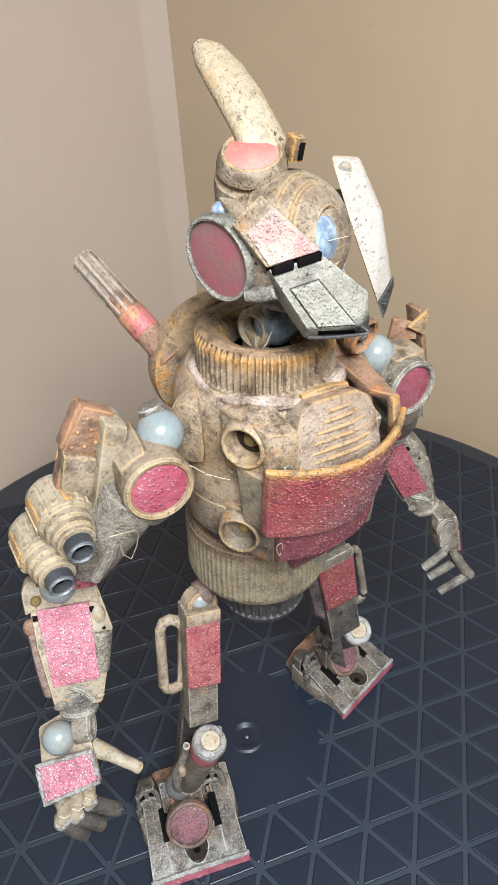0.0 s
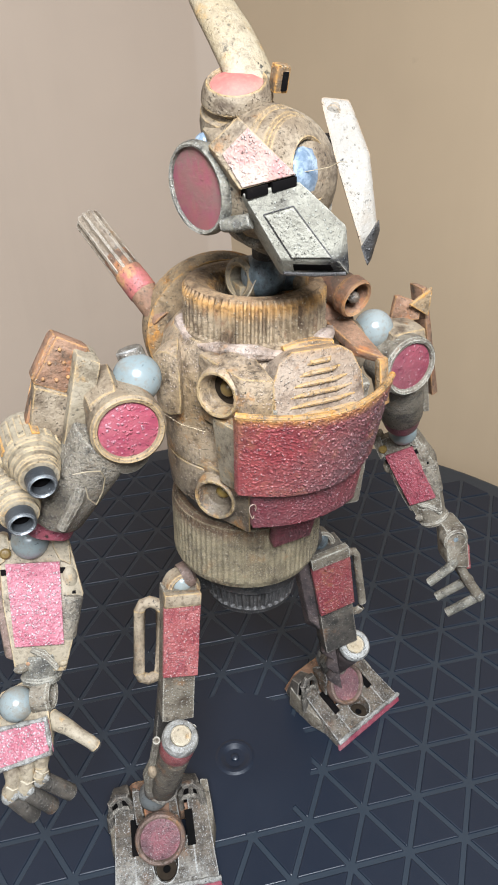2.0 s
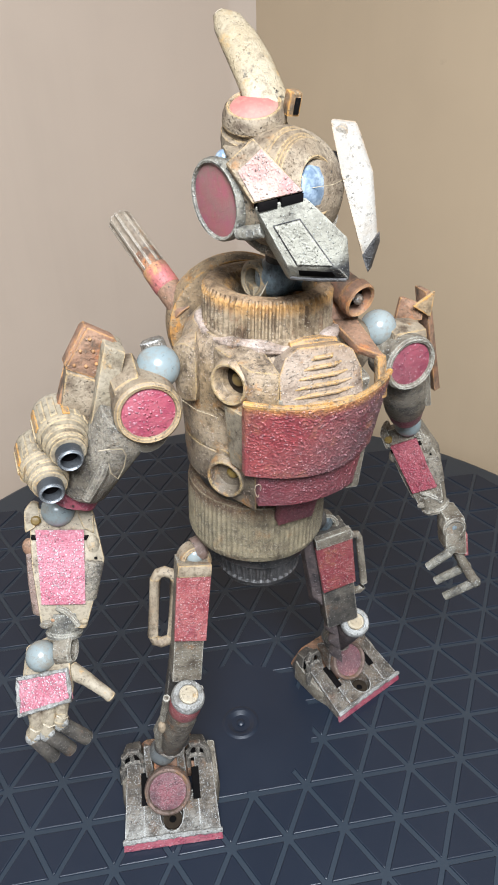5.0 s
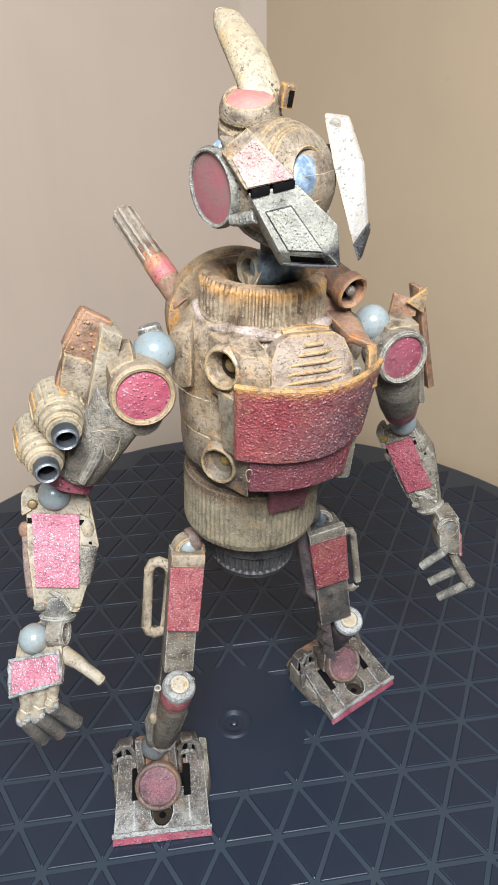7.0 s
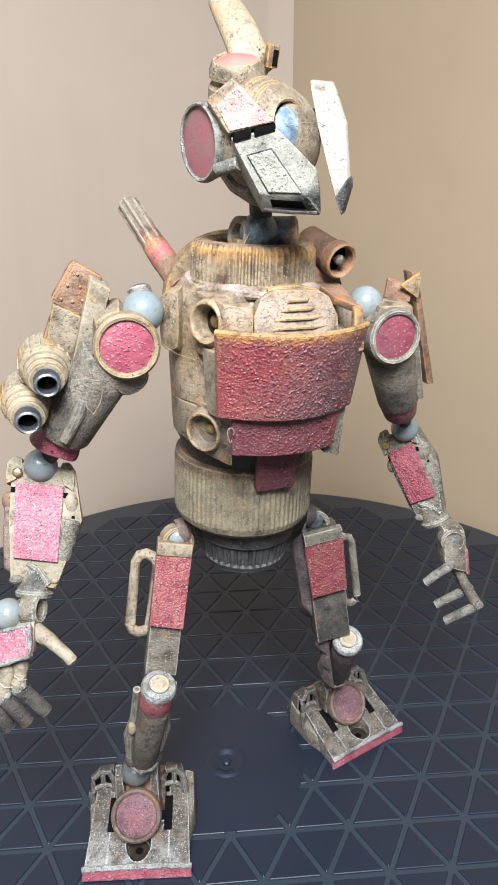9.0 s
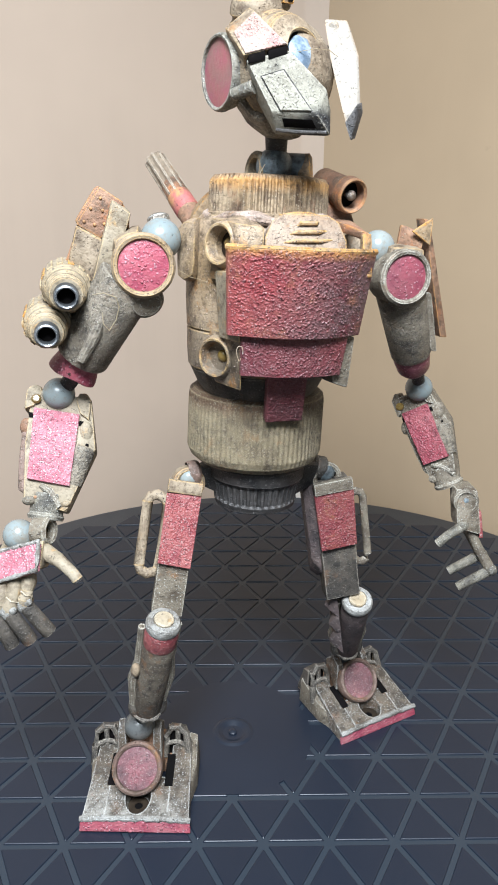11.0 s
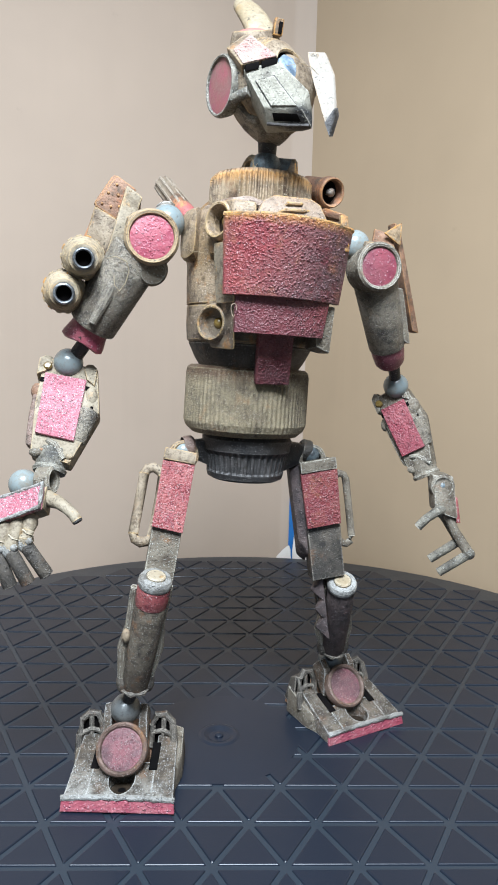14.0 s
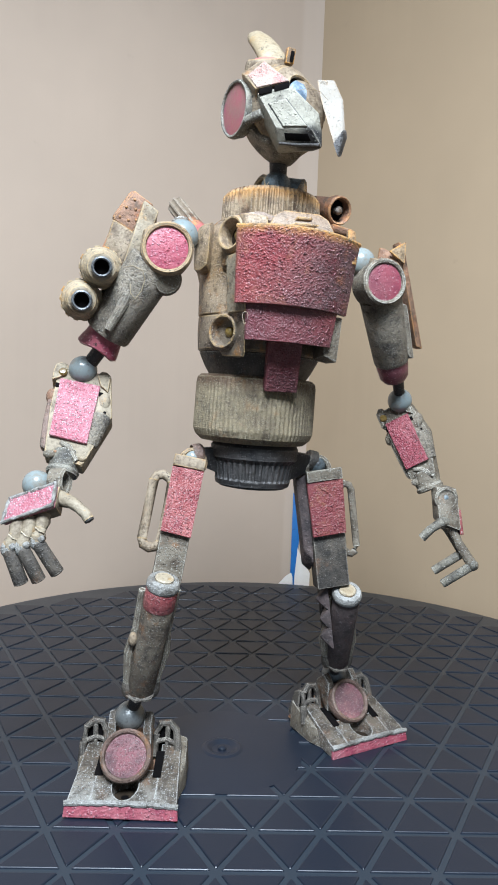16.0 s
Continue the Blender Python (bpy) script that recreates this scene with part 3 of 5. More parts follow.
fold_in, fold_out = CORNER + LEFT_WAY * fold, CORNER + RIGHT_WAY * fold * 0.5
bend = [fold_in + LEFT_WAY * 0.0022, fold_in + LEFT_WAY * 0.001, fold_in.lerp(fold_out, 0.03), fold_in.lerp(fold_out, 0.14), fold_in.lerp(fold_out, 0.6), fold_out, fold_out + RIGHT_WAY * 0.02 + Vector((0.8, 0.6)) * 0.003]
folded_sheet("wall_left", [CORNER + LEFT_WAY * 0.9, CORNER + LEFT_WAY * 0.30, CORNER + LEFT_WAY * 0.04] + bend, -0.45, 0.62, 3, lit_cardboard, "plain cardboard sheet standing behind the table, painted paler for its brighter light, bent round at its corner")
slab("wall_right", fold_out + RIGHT_WAY * 0.0006, CORNER + RIGHT_WAY * 0.75, -0.45, 0.62, 4, cardboard, "plain brown cardboard sheet standing beside the table")
floor_bm = box(Matrix.Translation((0, 0, -470)), 5000, 5000, 20, 0)
tagged(part("floor", floor_bm, cardboard), "plain brown floor under the table", "floor", kind="structure")
triangle_table()

# ---- the robot ----
robot = empty("robot_figure", (0.0011, 0.0, -0.0006))
robot.rotation_euler.y = radians(2.42)
tagged(robot, "weathered tan and crimson robot model built from bottle caps and beads", "robot model")

# torso
TX, TY = -1.5, -4.0
torso_at = Matrix.Translation((TX, TY, 0)) @ Matrix.Diagonal((1.05, 1.0, 1, 1))
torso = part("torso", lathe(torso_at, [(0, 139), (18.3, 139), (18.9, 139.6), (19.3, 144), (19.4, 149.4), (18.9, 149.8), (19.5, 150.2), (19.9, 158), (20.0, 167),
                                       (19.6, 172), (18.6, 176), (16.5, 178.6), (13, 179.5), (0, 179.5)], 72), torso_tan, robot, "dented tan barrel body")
part("torso_base", lathe(torso_at, [(0, 129), (13.5, 129), (14.2, 131), (16.4, 134.5), (18.3, 138.6), (18.0, 139.2), (0, 139.2)], 72), dark_tan, torso, "dark tan lower bowl")
neck_at = Matrix.Translation((-1.7, -6.2, 0.6)) @ Matrix.Diagonal((0.98, 0.98, 1, 1))
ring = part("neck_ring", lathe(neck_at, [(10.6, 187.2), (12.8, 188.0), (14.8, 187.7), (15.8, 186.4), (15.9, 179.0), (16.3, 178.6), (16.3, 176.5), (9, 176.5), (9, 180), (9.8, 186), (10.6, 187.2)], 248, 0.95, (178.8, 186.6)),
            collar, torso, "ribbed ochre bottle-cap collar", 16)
part("collar_hollow", lathe(neck_at, [(0, 181), (9.8, 181), (9.8, 180), (0, 180)], 40), void, torso)
# thick bead of filler round the collar
bead_pts = [Vector((-1.1 + 16.4 * math.cos(a), -6.2 + 16.6 * math.sin(a), 177.9 + 0.5 * math.sin(5 * a))) for a in [math.tau * k / 60 for k in range(60)]]
part("filler_seam", tube(bead_pts, [1.4 + 0.5 * math.sin(0.9 * k) * math.cos(0.37 * k) for k in range(60)], 10, True), filler, torso, "thick roll of pale filler")
part("back_disc", lathe(frm((-2.5, 14, 170.5), (0.1, 1, 0.12)), [(0, -3), (16.4, -3), (18.0, -2.2), (18.6, 0), (18.4, 2.4), (17, 3.4), (15, 2.4), (0, 2.4)], 72), rusty, torso, "round ochre cap fixed to the back")
part("back_pod", ball((-9.8, 15, 146), 7.5, 24, (1, 0.9, 1.1)), tan, torso)


def arc_plate(name, top, low, z0, z1, ymid, sag, depth, material, parent, label, xm=1.5, span=18.0, nu=220, nv=136, lean=0.0, rough=0.2, seed=0.0):
    """A sandy plate bowed forward in the plan; top and low: where its upper and lower edges begin and end in x."""
    at = lambda u, v: (low[0] + (low[1] - low[0]) * u) * (1 - v) + (top[0] + (top[1] - top[0]) * u) * v
    bow = lambda u, v: -ymid - sag * ((at(u, v) - xm) / span) ** 2 - lean * (1 - v)
    shift = lambda u, v: Vector((at(u, v) - low[0], 0, 0))
    return part(name, grit_sheet((low[0], 0, z0), (low[1] - low[0], 0, 0), (0, 0, z1 - z0), depth, nu, nv, rough, bulge=bow, seed=seed, taper=shift), material, parent, label, 180)


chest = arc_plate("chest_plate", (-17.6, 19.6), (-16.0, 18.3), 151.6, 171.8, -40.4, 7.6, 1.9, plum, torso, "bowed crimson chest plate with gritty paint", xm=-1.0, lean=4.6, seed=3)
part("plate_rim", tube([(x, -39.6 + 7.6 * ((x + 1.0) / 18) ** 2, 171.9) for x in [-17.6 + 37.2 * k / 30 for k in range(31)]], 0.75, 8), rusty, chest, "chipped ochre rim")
arc_plate("belly_plate", (-12.8, 14.8), (-12.3, 13.4), 141.7, 152.6, -33.8, 6.0, 1.8, plum_low, torso, "narrow crimson plate under the chest plate", xm=-0.5, lean=1.2, nu=150, nv=64, seed=8)
part("belly_tongue", quad_panel((-4.6, -27.4, 142.2), (5.4, -28.0, 142.2), (6.5, -22.2, 127.9), (-3.4, -22.6, 127.6), 2.6, 64, 94, seed=5), plum_low, torso, "hanging crimson tongue", 180)
part("tongue_neck", hull([(-4.4, -15, 142), (5.6, -15, 142), (-4.4, -25.6, 142), (5.4, -26.2, 142), (-2.6, -15, 128.6), (5.6, -15, 128.6), (-2.6, -20.0, 128.6), (5.6, -19.8, 128.6)], 0.6), grey, torso)
part("plate_hook", hull([(11.5, -29, 151), (17.4, -27, 151), (11.5, -18, 151), (17.2, -18, 151), (12, -28, 139.4), (16.9, -26.4, 137.6), (12, -18, 138.4), (16.9, -18, 137.6)], 0.6), grey, torso, "grey-tan bracket end below the plate")
# frame behind the plates
part("chest_frame", hull([(-13, -15, 171), (17, -15, 171), (-12, -31, 169.5), (17, -26.5, 169.5), (-11, -15, 143), (13, -15, 143), (-8.5, -29.0, 143), (10, -28.0, 143)], 1.0), grey, torso)

# vent block above the plate
vm = frm((2.4, -32.4, 164.4), (-0.06, -0.95, 0.30), (1, -0.05, 0)) @ Matrix.Diagonal((1.18, 1.10, 1, 1))
vent = part("vent_block", prism(vm @ Matrix.Translation((0, 0, -10)), [(-9.2, 0), (8.6, 0), (8.2, 9.5), (6.6, 13.4), (4.2, 15.0), (-4.8, 15.0), (-7.4, 13.2), (-8.9, 9.5)], 10, 1.4), vent_paint, torso, "tan louvred vent block")
for k in range(6):
    w = (6.4, 6.6, 6.6, 6.2, 5.4, 4.2)[k]
    part("louvre", tube([vm @ Vector((-w + 0.4 * k, 3.2 + 1.85 * k - 0.4, -0.2)), vm @ Vector((-0.4 * w, 3.2 + 1.85 * k, 0.34)), vm @ Vector((0.4 * w, 3.4 + 1.85 * k, 0.34)), vm @ Vector((w - 0.4 * k, 3.5 + 1.85 * k + 0.3, -0.2))], [0.22, 0.55, 0.52, 0.22], 8), vent_paint, vent)
part("vent_top", tube([vm @ Vector((x, 15.2 - 0.02 * x * x, -4.5)) for x in (-5, -2, 1, 4.4)], [1.0, 1.4, 1.4, 0.9], 8), rusty, vent)

def bore(ob, hole, material):
    """Cut a round hole, given as a bmesh, into a finished part."""
    cutter = part("cutter", hole, material, ob.parent)
    cut = ob.modifiers.new("bore", "BOOLEAN")
    cut.object, cut.operation, cut.solver = cutter, "DIFFERENCE", "EXACT"
    bored = bpy.data.meshes.new_from_object(ob.evaluated_get(bpy.context.evaluated_depsgraph_get()))
    ob.modifiers.clear()
    ob.data = bored
    bpy.data.objects.remove(cutter)


# eye bracket on the flank
bracket = part("eye_bracket", hull([(-18.6, -16.0, 178.0), (-18.6, -17.6, 163.5), (-14.4, -29.6, 163.5), (-14.6, -29.0, 177.0), (-8.4, -31.0, 176.4), (-8.4, -31.0, 165.0), (-8.5, -16.0, 178.5), (-10.0, -16.0, 163.5)], 0.7), torso_tan, torso, "tan side bracket with two round sockets")
strip_plate = part("bracket_strip", hull([(-18.1, -21.6, 166.0), (-15.2, -31.0, 166.0), (-12.8, -30.6, 149.6), (-16.6, -21.8, 149.6), (-11.0, -18.0, 166.0), (-10.5, -18.0, 149.6)], 0.6), pale, bracket, "pale grit-speckled strip beside the chest plate")
bracket_foot = part("bracket_foot", hull([(-18.4, -14.0, 151.0), (-12.4, -28.6, 151.0), (-11.2, -26.6, 136.9), (-16.4, -17.2, 137.2), (-18.6, -14.0, 143.5), (-10.5, -13.0, 150.0), (-10.5, -13.0, 137.0)], 0.7), torso_tan, bracket)
for at, n, r in (((-17.6, -23.8, 172.0), (-0.84, -0.54, 0.05), 4.7), ((-17.2, -20.2, 144.2), (-0.76, -0.65, 0.0), 4.8)):
    m = frm(at, n)
    socket = part("eye_socket", lathe(m, [(r - 1.3, -5.5), (r - 0.75, -0.2), (r - 0.45, 0.35), (r, 0.45), (r + 0.4, 0.0), (r + 0.9, -1.6), (r + 2.0, -4.6), (r + 2.4, -6.0)], 40), torso_tan, bracket, "flared rim of a round socket")
    for piece in (bracket, strip_plate, bracket_foot):
        bore(piece, lathe(m, [(0, 3), (r - 0.7, 3), (r - 1.1, -4.6), (0, -4.6)], 40), torso_tan)
    part("socket_hollow", lathe(m, [(0, -4.1), (r - 1.3, -4.0), (r - 1.2, -4.5), (0, -4.55)], 28), hollow_shade_brown, bracket)
    part("amber_bead", ball(m @ Vector((0.3, 0.2, -3.7)), 1.8, 18), amber, bracket, "dull yellow bead")
# bracket at the far side of the plate
part("plate_bracket", hull([(12, -12, 179.5), (18.6, -14, 179), (17.6, -30, 176), (12, -27, 178), (12, -12, 177.5), (18.6, -14, 177), (17.6, -29, 174.2), (12, -26, 176)], 0.5), brown, torso, "rust-brown angled bracket")
part("bracket_strut", hull([(15.8, -30, 176), (18.2, -29.5, 176), (15.8, -28, 176), (18.2, -28, 176), (16, -32, 166), (18.8, -31, 166), (16, -29.5, 166), (18.8, -29, 166)], 0.4), rusty, torso)
# shoulder brackets
part("shoulder_mount", hull([(-26.0, -6.0, 176.0), (-21.8, -14.4, 178.0), (-22.2, -16.4, 163.0), (-26.0, -8.0, 162.0), (-18.0, -4.0, 178.5), (-18.0, -4.0, 161.0), (-24.6, -11.5, 170.0)], 2.6), torso_tan, torso, "filler-covered shoulder mount")
part("shoulder_mount", ball((21.8, -8.2, 169.0), 5.6, 24, (0.75, 0.95, 1.3)), tan, torso)

# small pipe beside the collar
pipe_m = along((17.2, -17.6, 184.6), (12.9, -3.2, 188.4)) @ Matrix.Diagonal((0.82, 0.82, 0.92, 1))
pipe = part("short_pipe", lathe(pipe_m, [(4.0, 3.5), (4.2, 0.2), (4.8, -0.2), (5.3, 0.3), (5.4, 3), (4.7, 3.6), (4.7, 15), (3.5, 16.5), (0, 16.5)], 36), brown, torso, "rust-brown pipe with a hollow muzzle")
part("pipe_hollow", lathe(pipe_m, [(0, 3.4), (4.2, 3.4), (4.2, 4), (0, 4)], 24), void, pipe)
part("pipe_pin", add_ball(cyl(pipe_m @ Vector((0, 0, 4)), pipe_m @ Vector((0, 0, 1.4)), 0.9, 0.9, 14, 0.2), pipe_m @ Vector((0, 0, 1.2)), 1.3, 14), steel, pipe)
part("pipe_saddle", hull([(10, -14, 178), (20, -14, 178), (10, -4, 178), (20, -4, 178), (12, -12, 183), (18, -12, 183), (12, -4, 185), (18, -4, 185)], 1), brown, torso)

# long barrel over the shoulder
b0, b1 = Vector((-16.0, 13.5, 174.0)), Vector((-27.6, 36.6, 194.3))
bd = (b1 - b0)
barrel = part("cannon_barrel", cyl(b0, b0 + bd * 0.62, 3.5, 3.3, 32), brown, torso, "long rusty cannon barrel with a red band")
part("barrel_band", cyl(b0 + bd * 0.26, b0 + bd * 0.47, 3.62, 3.55, 32), bandred, barrel, "faded orange-red band")
part("barrel_muzzle", lathe(along(b0 + bd * 0.46, b1), [(0, 0), (3.3, 0), (3.5, 1), (3.35, 16.6), (2.3, 17.8), (2.0, 15), (0, 15)], 36, 0.5), gun_brown, barrel, "fluted glossy grey-brown muzzle")

# waist
waist_at = Matrix.Translation((-0.9, -0.7, 0.8))
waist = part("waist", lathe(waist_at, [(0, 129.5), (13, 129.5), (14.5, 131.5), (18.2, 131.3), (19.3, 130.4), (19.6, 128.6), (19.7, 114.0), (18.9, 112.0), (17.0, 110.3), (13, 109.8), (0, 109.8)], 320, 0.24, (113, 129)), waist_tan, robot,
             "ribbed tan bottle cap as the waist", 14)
pelvis = part("pelvis", lathe(Matrix.Translation((0.1, -1.2, 0)), [(0, 111), (13.4, 111), (14.4, 109.6), (14.2, 106), (13.2, 104.6), (12.4, 99.4), (12.5, 98.8), (12.1, 97.2), (10.6, 96.4), (8, 96.0), (0, 96.0)], 152, 0.6, (99.0, 105)), dark, robot, "ribbed soot-black bottle cap", 16)
for s in (-1, 1):
    hx = -19.8 if s < 0 else 22.8
    part("hip_mount", hull([(1.6 + s * 10, -6, 109), (1.6 + s * 10, 4, 109), (1.6 + s * 10, -5, 99), (1.6 + s * 10, 4, 99), (hx - s * 3, -2, 108), (hx - s * 3, 3, 108), (hx - s * 3, -1, 102), (hx - s * 3, 3, 102)], 0.8), dark, pelvis)


# legs
def frame_loop(a, b, out, width, r):
    """A rounded loop handle between a and b, standing off along out."""
    a, b, out = Vector(a), Vector(b), Vector(out)
    d = (b - a).normalized()
    pts, n = [], (b - a).length
    for u, v in ((0.10, -0.1), (0.03, 0.15), (0.0, 0.5), (0.03, 0.85), (0.10, 1), (0.90, 1), (0.97, 0.85), (1.0, 0.5), (0.97, 0.15), (0.90, -0.1)):
        pts.append(a + d * n * u + out * width * v)
    return tube(pts, r, 12, True)


def leg(s, hip, panel, knee, heel, ankle, out):
    tl, tr, br, bl = map(Vector, panel)
    down = ((bl + br) - (tl + tr)).normalized()
    side = ((tr - tl).normalized() + (br - bl).normalized()).normalized()
    back = down.cross(side).normalized()
    if back.y < 0:
        back = -back
    mid_top = (tl + tr) / 2
    w = (tr - tl).length
    m = Matrix((side, back, down)).transposed().to_4x4()
    if m.determinant() < 0:
        m = Matrix((-side, back, down)).transposed().to_4x4()
    m.translation = mid_top + back * 5.4 - down * 3.6
    # the right leg takes darker tones than the left
    thigh = part("thigh", box(m, w * 0.92, 7.5, 39.5, 0.7), grey if s < 0 else dark_tan, robot, "grey-tan upper leg block with a crimson panel")
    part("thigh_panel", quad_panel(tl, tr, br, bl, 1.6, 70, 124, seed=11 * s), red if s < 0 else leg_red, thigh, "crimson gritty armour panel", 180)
    part("thigh_cap", box(Matrix.Translation(mid_top - down * 3.9 + back * 0.8) @ m.to_3x3().to_4x4(), w * 1.0, 2.6, 3.7, 0.35), tan if s < 0 else grey, thigh)
    hip = Vector(hip)
    part("hip_bead", ball(hip + Vector((0, -0.6, -0.8)), 3.0, 28), bluebead if s < 0 else slate, thigh, "pale blue bead" if s < 0 else "dull blue bead")
    ringm = frm(hip + Vector((0, -2.2, -2.0)), (0, -0.95, 0.2))
    part("hip_clamp", lathe(ringm, [(3.1, -4), (3.2, 0.4), (3.8, 0.9), (4.7, 0.5), (4.9, -4)], 28), tan if s < 0 else grey, thigh)
    part("clamp_hollow", lathe(ringm, [(0, -0.9), (3.2, -0.9), (3.2, -1.4), (0, -1.4)], 20), void, thigh)
    part("hip_shell", lathe(frm(hip + Vector((0.6 * -s, 0.4, 0)), (-s, 0.1, 0.15)), [(3.6, -0.6), (3.8, 0), (3.8, 2.2), (3.2, 3.0), (0, 3.2), (0, 2)], 28), rosy_brown if s < 0 else dark_tan, thigh)
    part("side_loop", frame_loop(mid_top + side * (out * w * 0.45) + back * (8.5 if s < 0 else 4) + down * 2.0, mid_top + side * (out * w * 0.45) + back * (8.5 if s < 0 else 4) + down * 26, side * out + back * 0.1, 5.4 if s < 0 else 4.4, 1.65 if s < 0 else 1.25), tan if s < 0 else grey, thigh, "rounded loop handle")
    # shin
    knee, heel, ankle = Vector(knee), Vector(heel), Vector(ankle)
    ax = (heel - knee).normalized()
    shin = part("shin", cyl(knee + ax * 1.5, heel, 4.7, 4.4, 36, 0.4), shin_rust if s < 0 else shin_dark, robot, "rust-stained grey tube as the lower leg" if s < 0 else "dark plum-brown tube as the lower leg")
    if s < 0:
        part("shin_band", cyl(knee + ax * 2.6, knee + ax * 9.0, 4.85, 4.82, 36, 0.2), red, shin, "crimson painted band")
    part("knee_cap", lathe(along(knee + ax * 2.4, knee - ax * 1.2), [(4.8, 0), (5.05, 0.6), (5.0, 1.9), (4.5, 2.8), (3.1, 3.2), (3.0, 2.7), (0, 2.7)], 40), silver, shin, "chipped silver knee cap")
    part("knee_button", lathe(along(knee, knee - ax), [(0, 0), (2.9, 0), (2.8, 1.0), (2.4, 1.3), (0, 1.3)], 28), bone, shin, "cream worn button")
    part("ankle_post", cyl(heel - ax * 1, ankle, 2.0, 2.0, 16), dark, shin)
    perp = Vector((1, 0, 0))
    for q in (-1, 1):
        part("shin_flange", ball(heel + perp * (3.9 * q) - ax * 1.8, 2.4, 16, (0.9, 1, 1.5)), dark_tan, shin)
    # plate behind the shin, up to the thigh
    b1 = mid_top + back * 7 + down * 26
    part("calf_plate", hull([b1 + side * 4, b1 - side * 4, b1 + side * 4 + back * 4, b1 - side * 4 + back * 4, heel + back * 4 + side * 3 - ax * 4, heel + back * 4 - side * 3 - ax * 4,
                             heel + back * 7 + side * 3, heel + back * 7 - side * 3], 0.8), dark_tan, shin)
    if s > 0:
        K = lambda a, b, d: mid_top - side * a + back * b + down * d
        part("inner_plate", hull([K(w * 0.42, 3, -3), K(w * 0.74, 4.5, -2), K(w * 0.42, 10, -3), K(w * 0.74, 10, -2), K(w * 0.46, 3.4, 27), K(w * 0.70, 4.5, 22), K(w * 0.5, 10, 31), K(w * 0.72, 10, 28)], 0.6), shin_dark, thigh, "dark brown plate along the inner thigh")
        for d, reach in ((29, 1.6), (36, 2.4), (43, 1.5), (49, 2.0)):
            part("ragged_fin", hull([K(w * 0.12, 4, d), K(w * 0.30 + reach, 6, d + 3.6), K(w * 0.10, 4, d + 9), K(w * 0.12, 10, d), K(w * 0.30 + reach * 0.7, 9, d + 4.6), K(w * 0.10, 10, d + 9)], 0.9), shin_dark, shin, "ragged dark fin")
    for q, r in ((-1, 1.1), (1, 0.8)):
        rod = [knee + ax * 4 + perp * (5.4 * q) + Vector((0, 3, 0)), knee + ax * 18 + perp * (5.0 * q) + Vector((0, 2.2, 0)), knee + ax * 26 + perp * (5.6 * q) + Vector((0, 1.4, 0)), heel + perp * (4.6 * q) - ax * 4]
        part("shin_rod", tube(rod, [r, r * 1.1, r * 1.7, r * 1.2], 10), grey, shin)
    part("filler_blob", ball(knee + ax * 21 - perp * 5.6, 1.7, 14, (0.8, 1, 1.3)), tan, shin)
    part("heel_rim", tube([heel + 4.3 * (math.cos(math.tau * k / 20) * perp + math.sin(math.tau * k / 20) * ax.cross(perp)) - ax * 0.4 for k in range(20)], [0.8 + 0.3 * math.sin(2.3 * k) for k in range(20)], 8, True), dark_tan, shin)
    part("knee_joint", ball(mid_top + back * 7 + down * 33, 4.2, 20), brown, shin)
    return thigh


leg(-1, (-20.2, 0.0, 105.3), ((-27.2, -6.6, 102.2), (-17.3, -7.6, 101.2), (-20.9, -13.0, 80.8), (-30.2, -11.6, 82.6)), (-29.3, -21.3, 69.5), (-32.8, -8.6, 30.5), (-34.8, -3.4, 21.0), -1)
leg(1, (22.6, 0.8, 105.4), ((18.0, -5.4, 98.6), (29.8, -6.6, 101.0), (32.2, -8.0, 83.2), (21.2, -7.4, 81.0)), (34.7, -7.2, 62.8), (41.0, 12.5, 31.0), (43.6, 20.5, 23.0), 1)


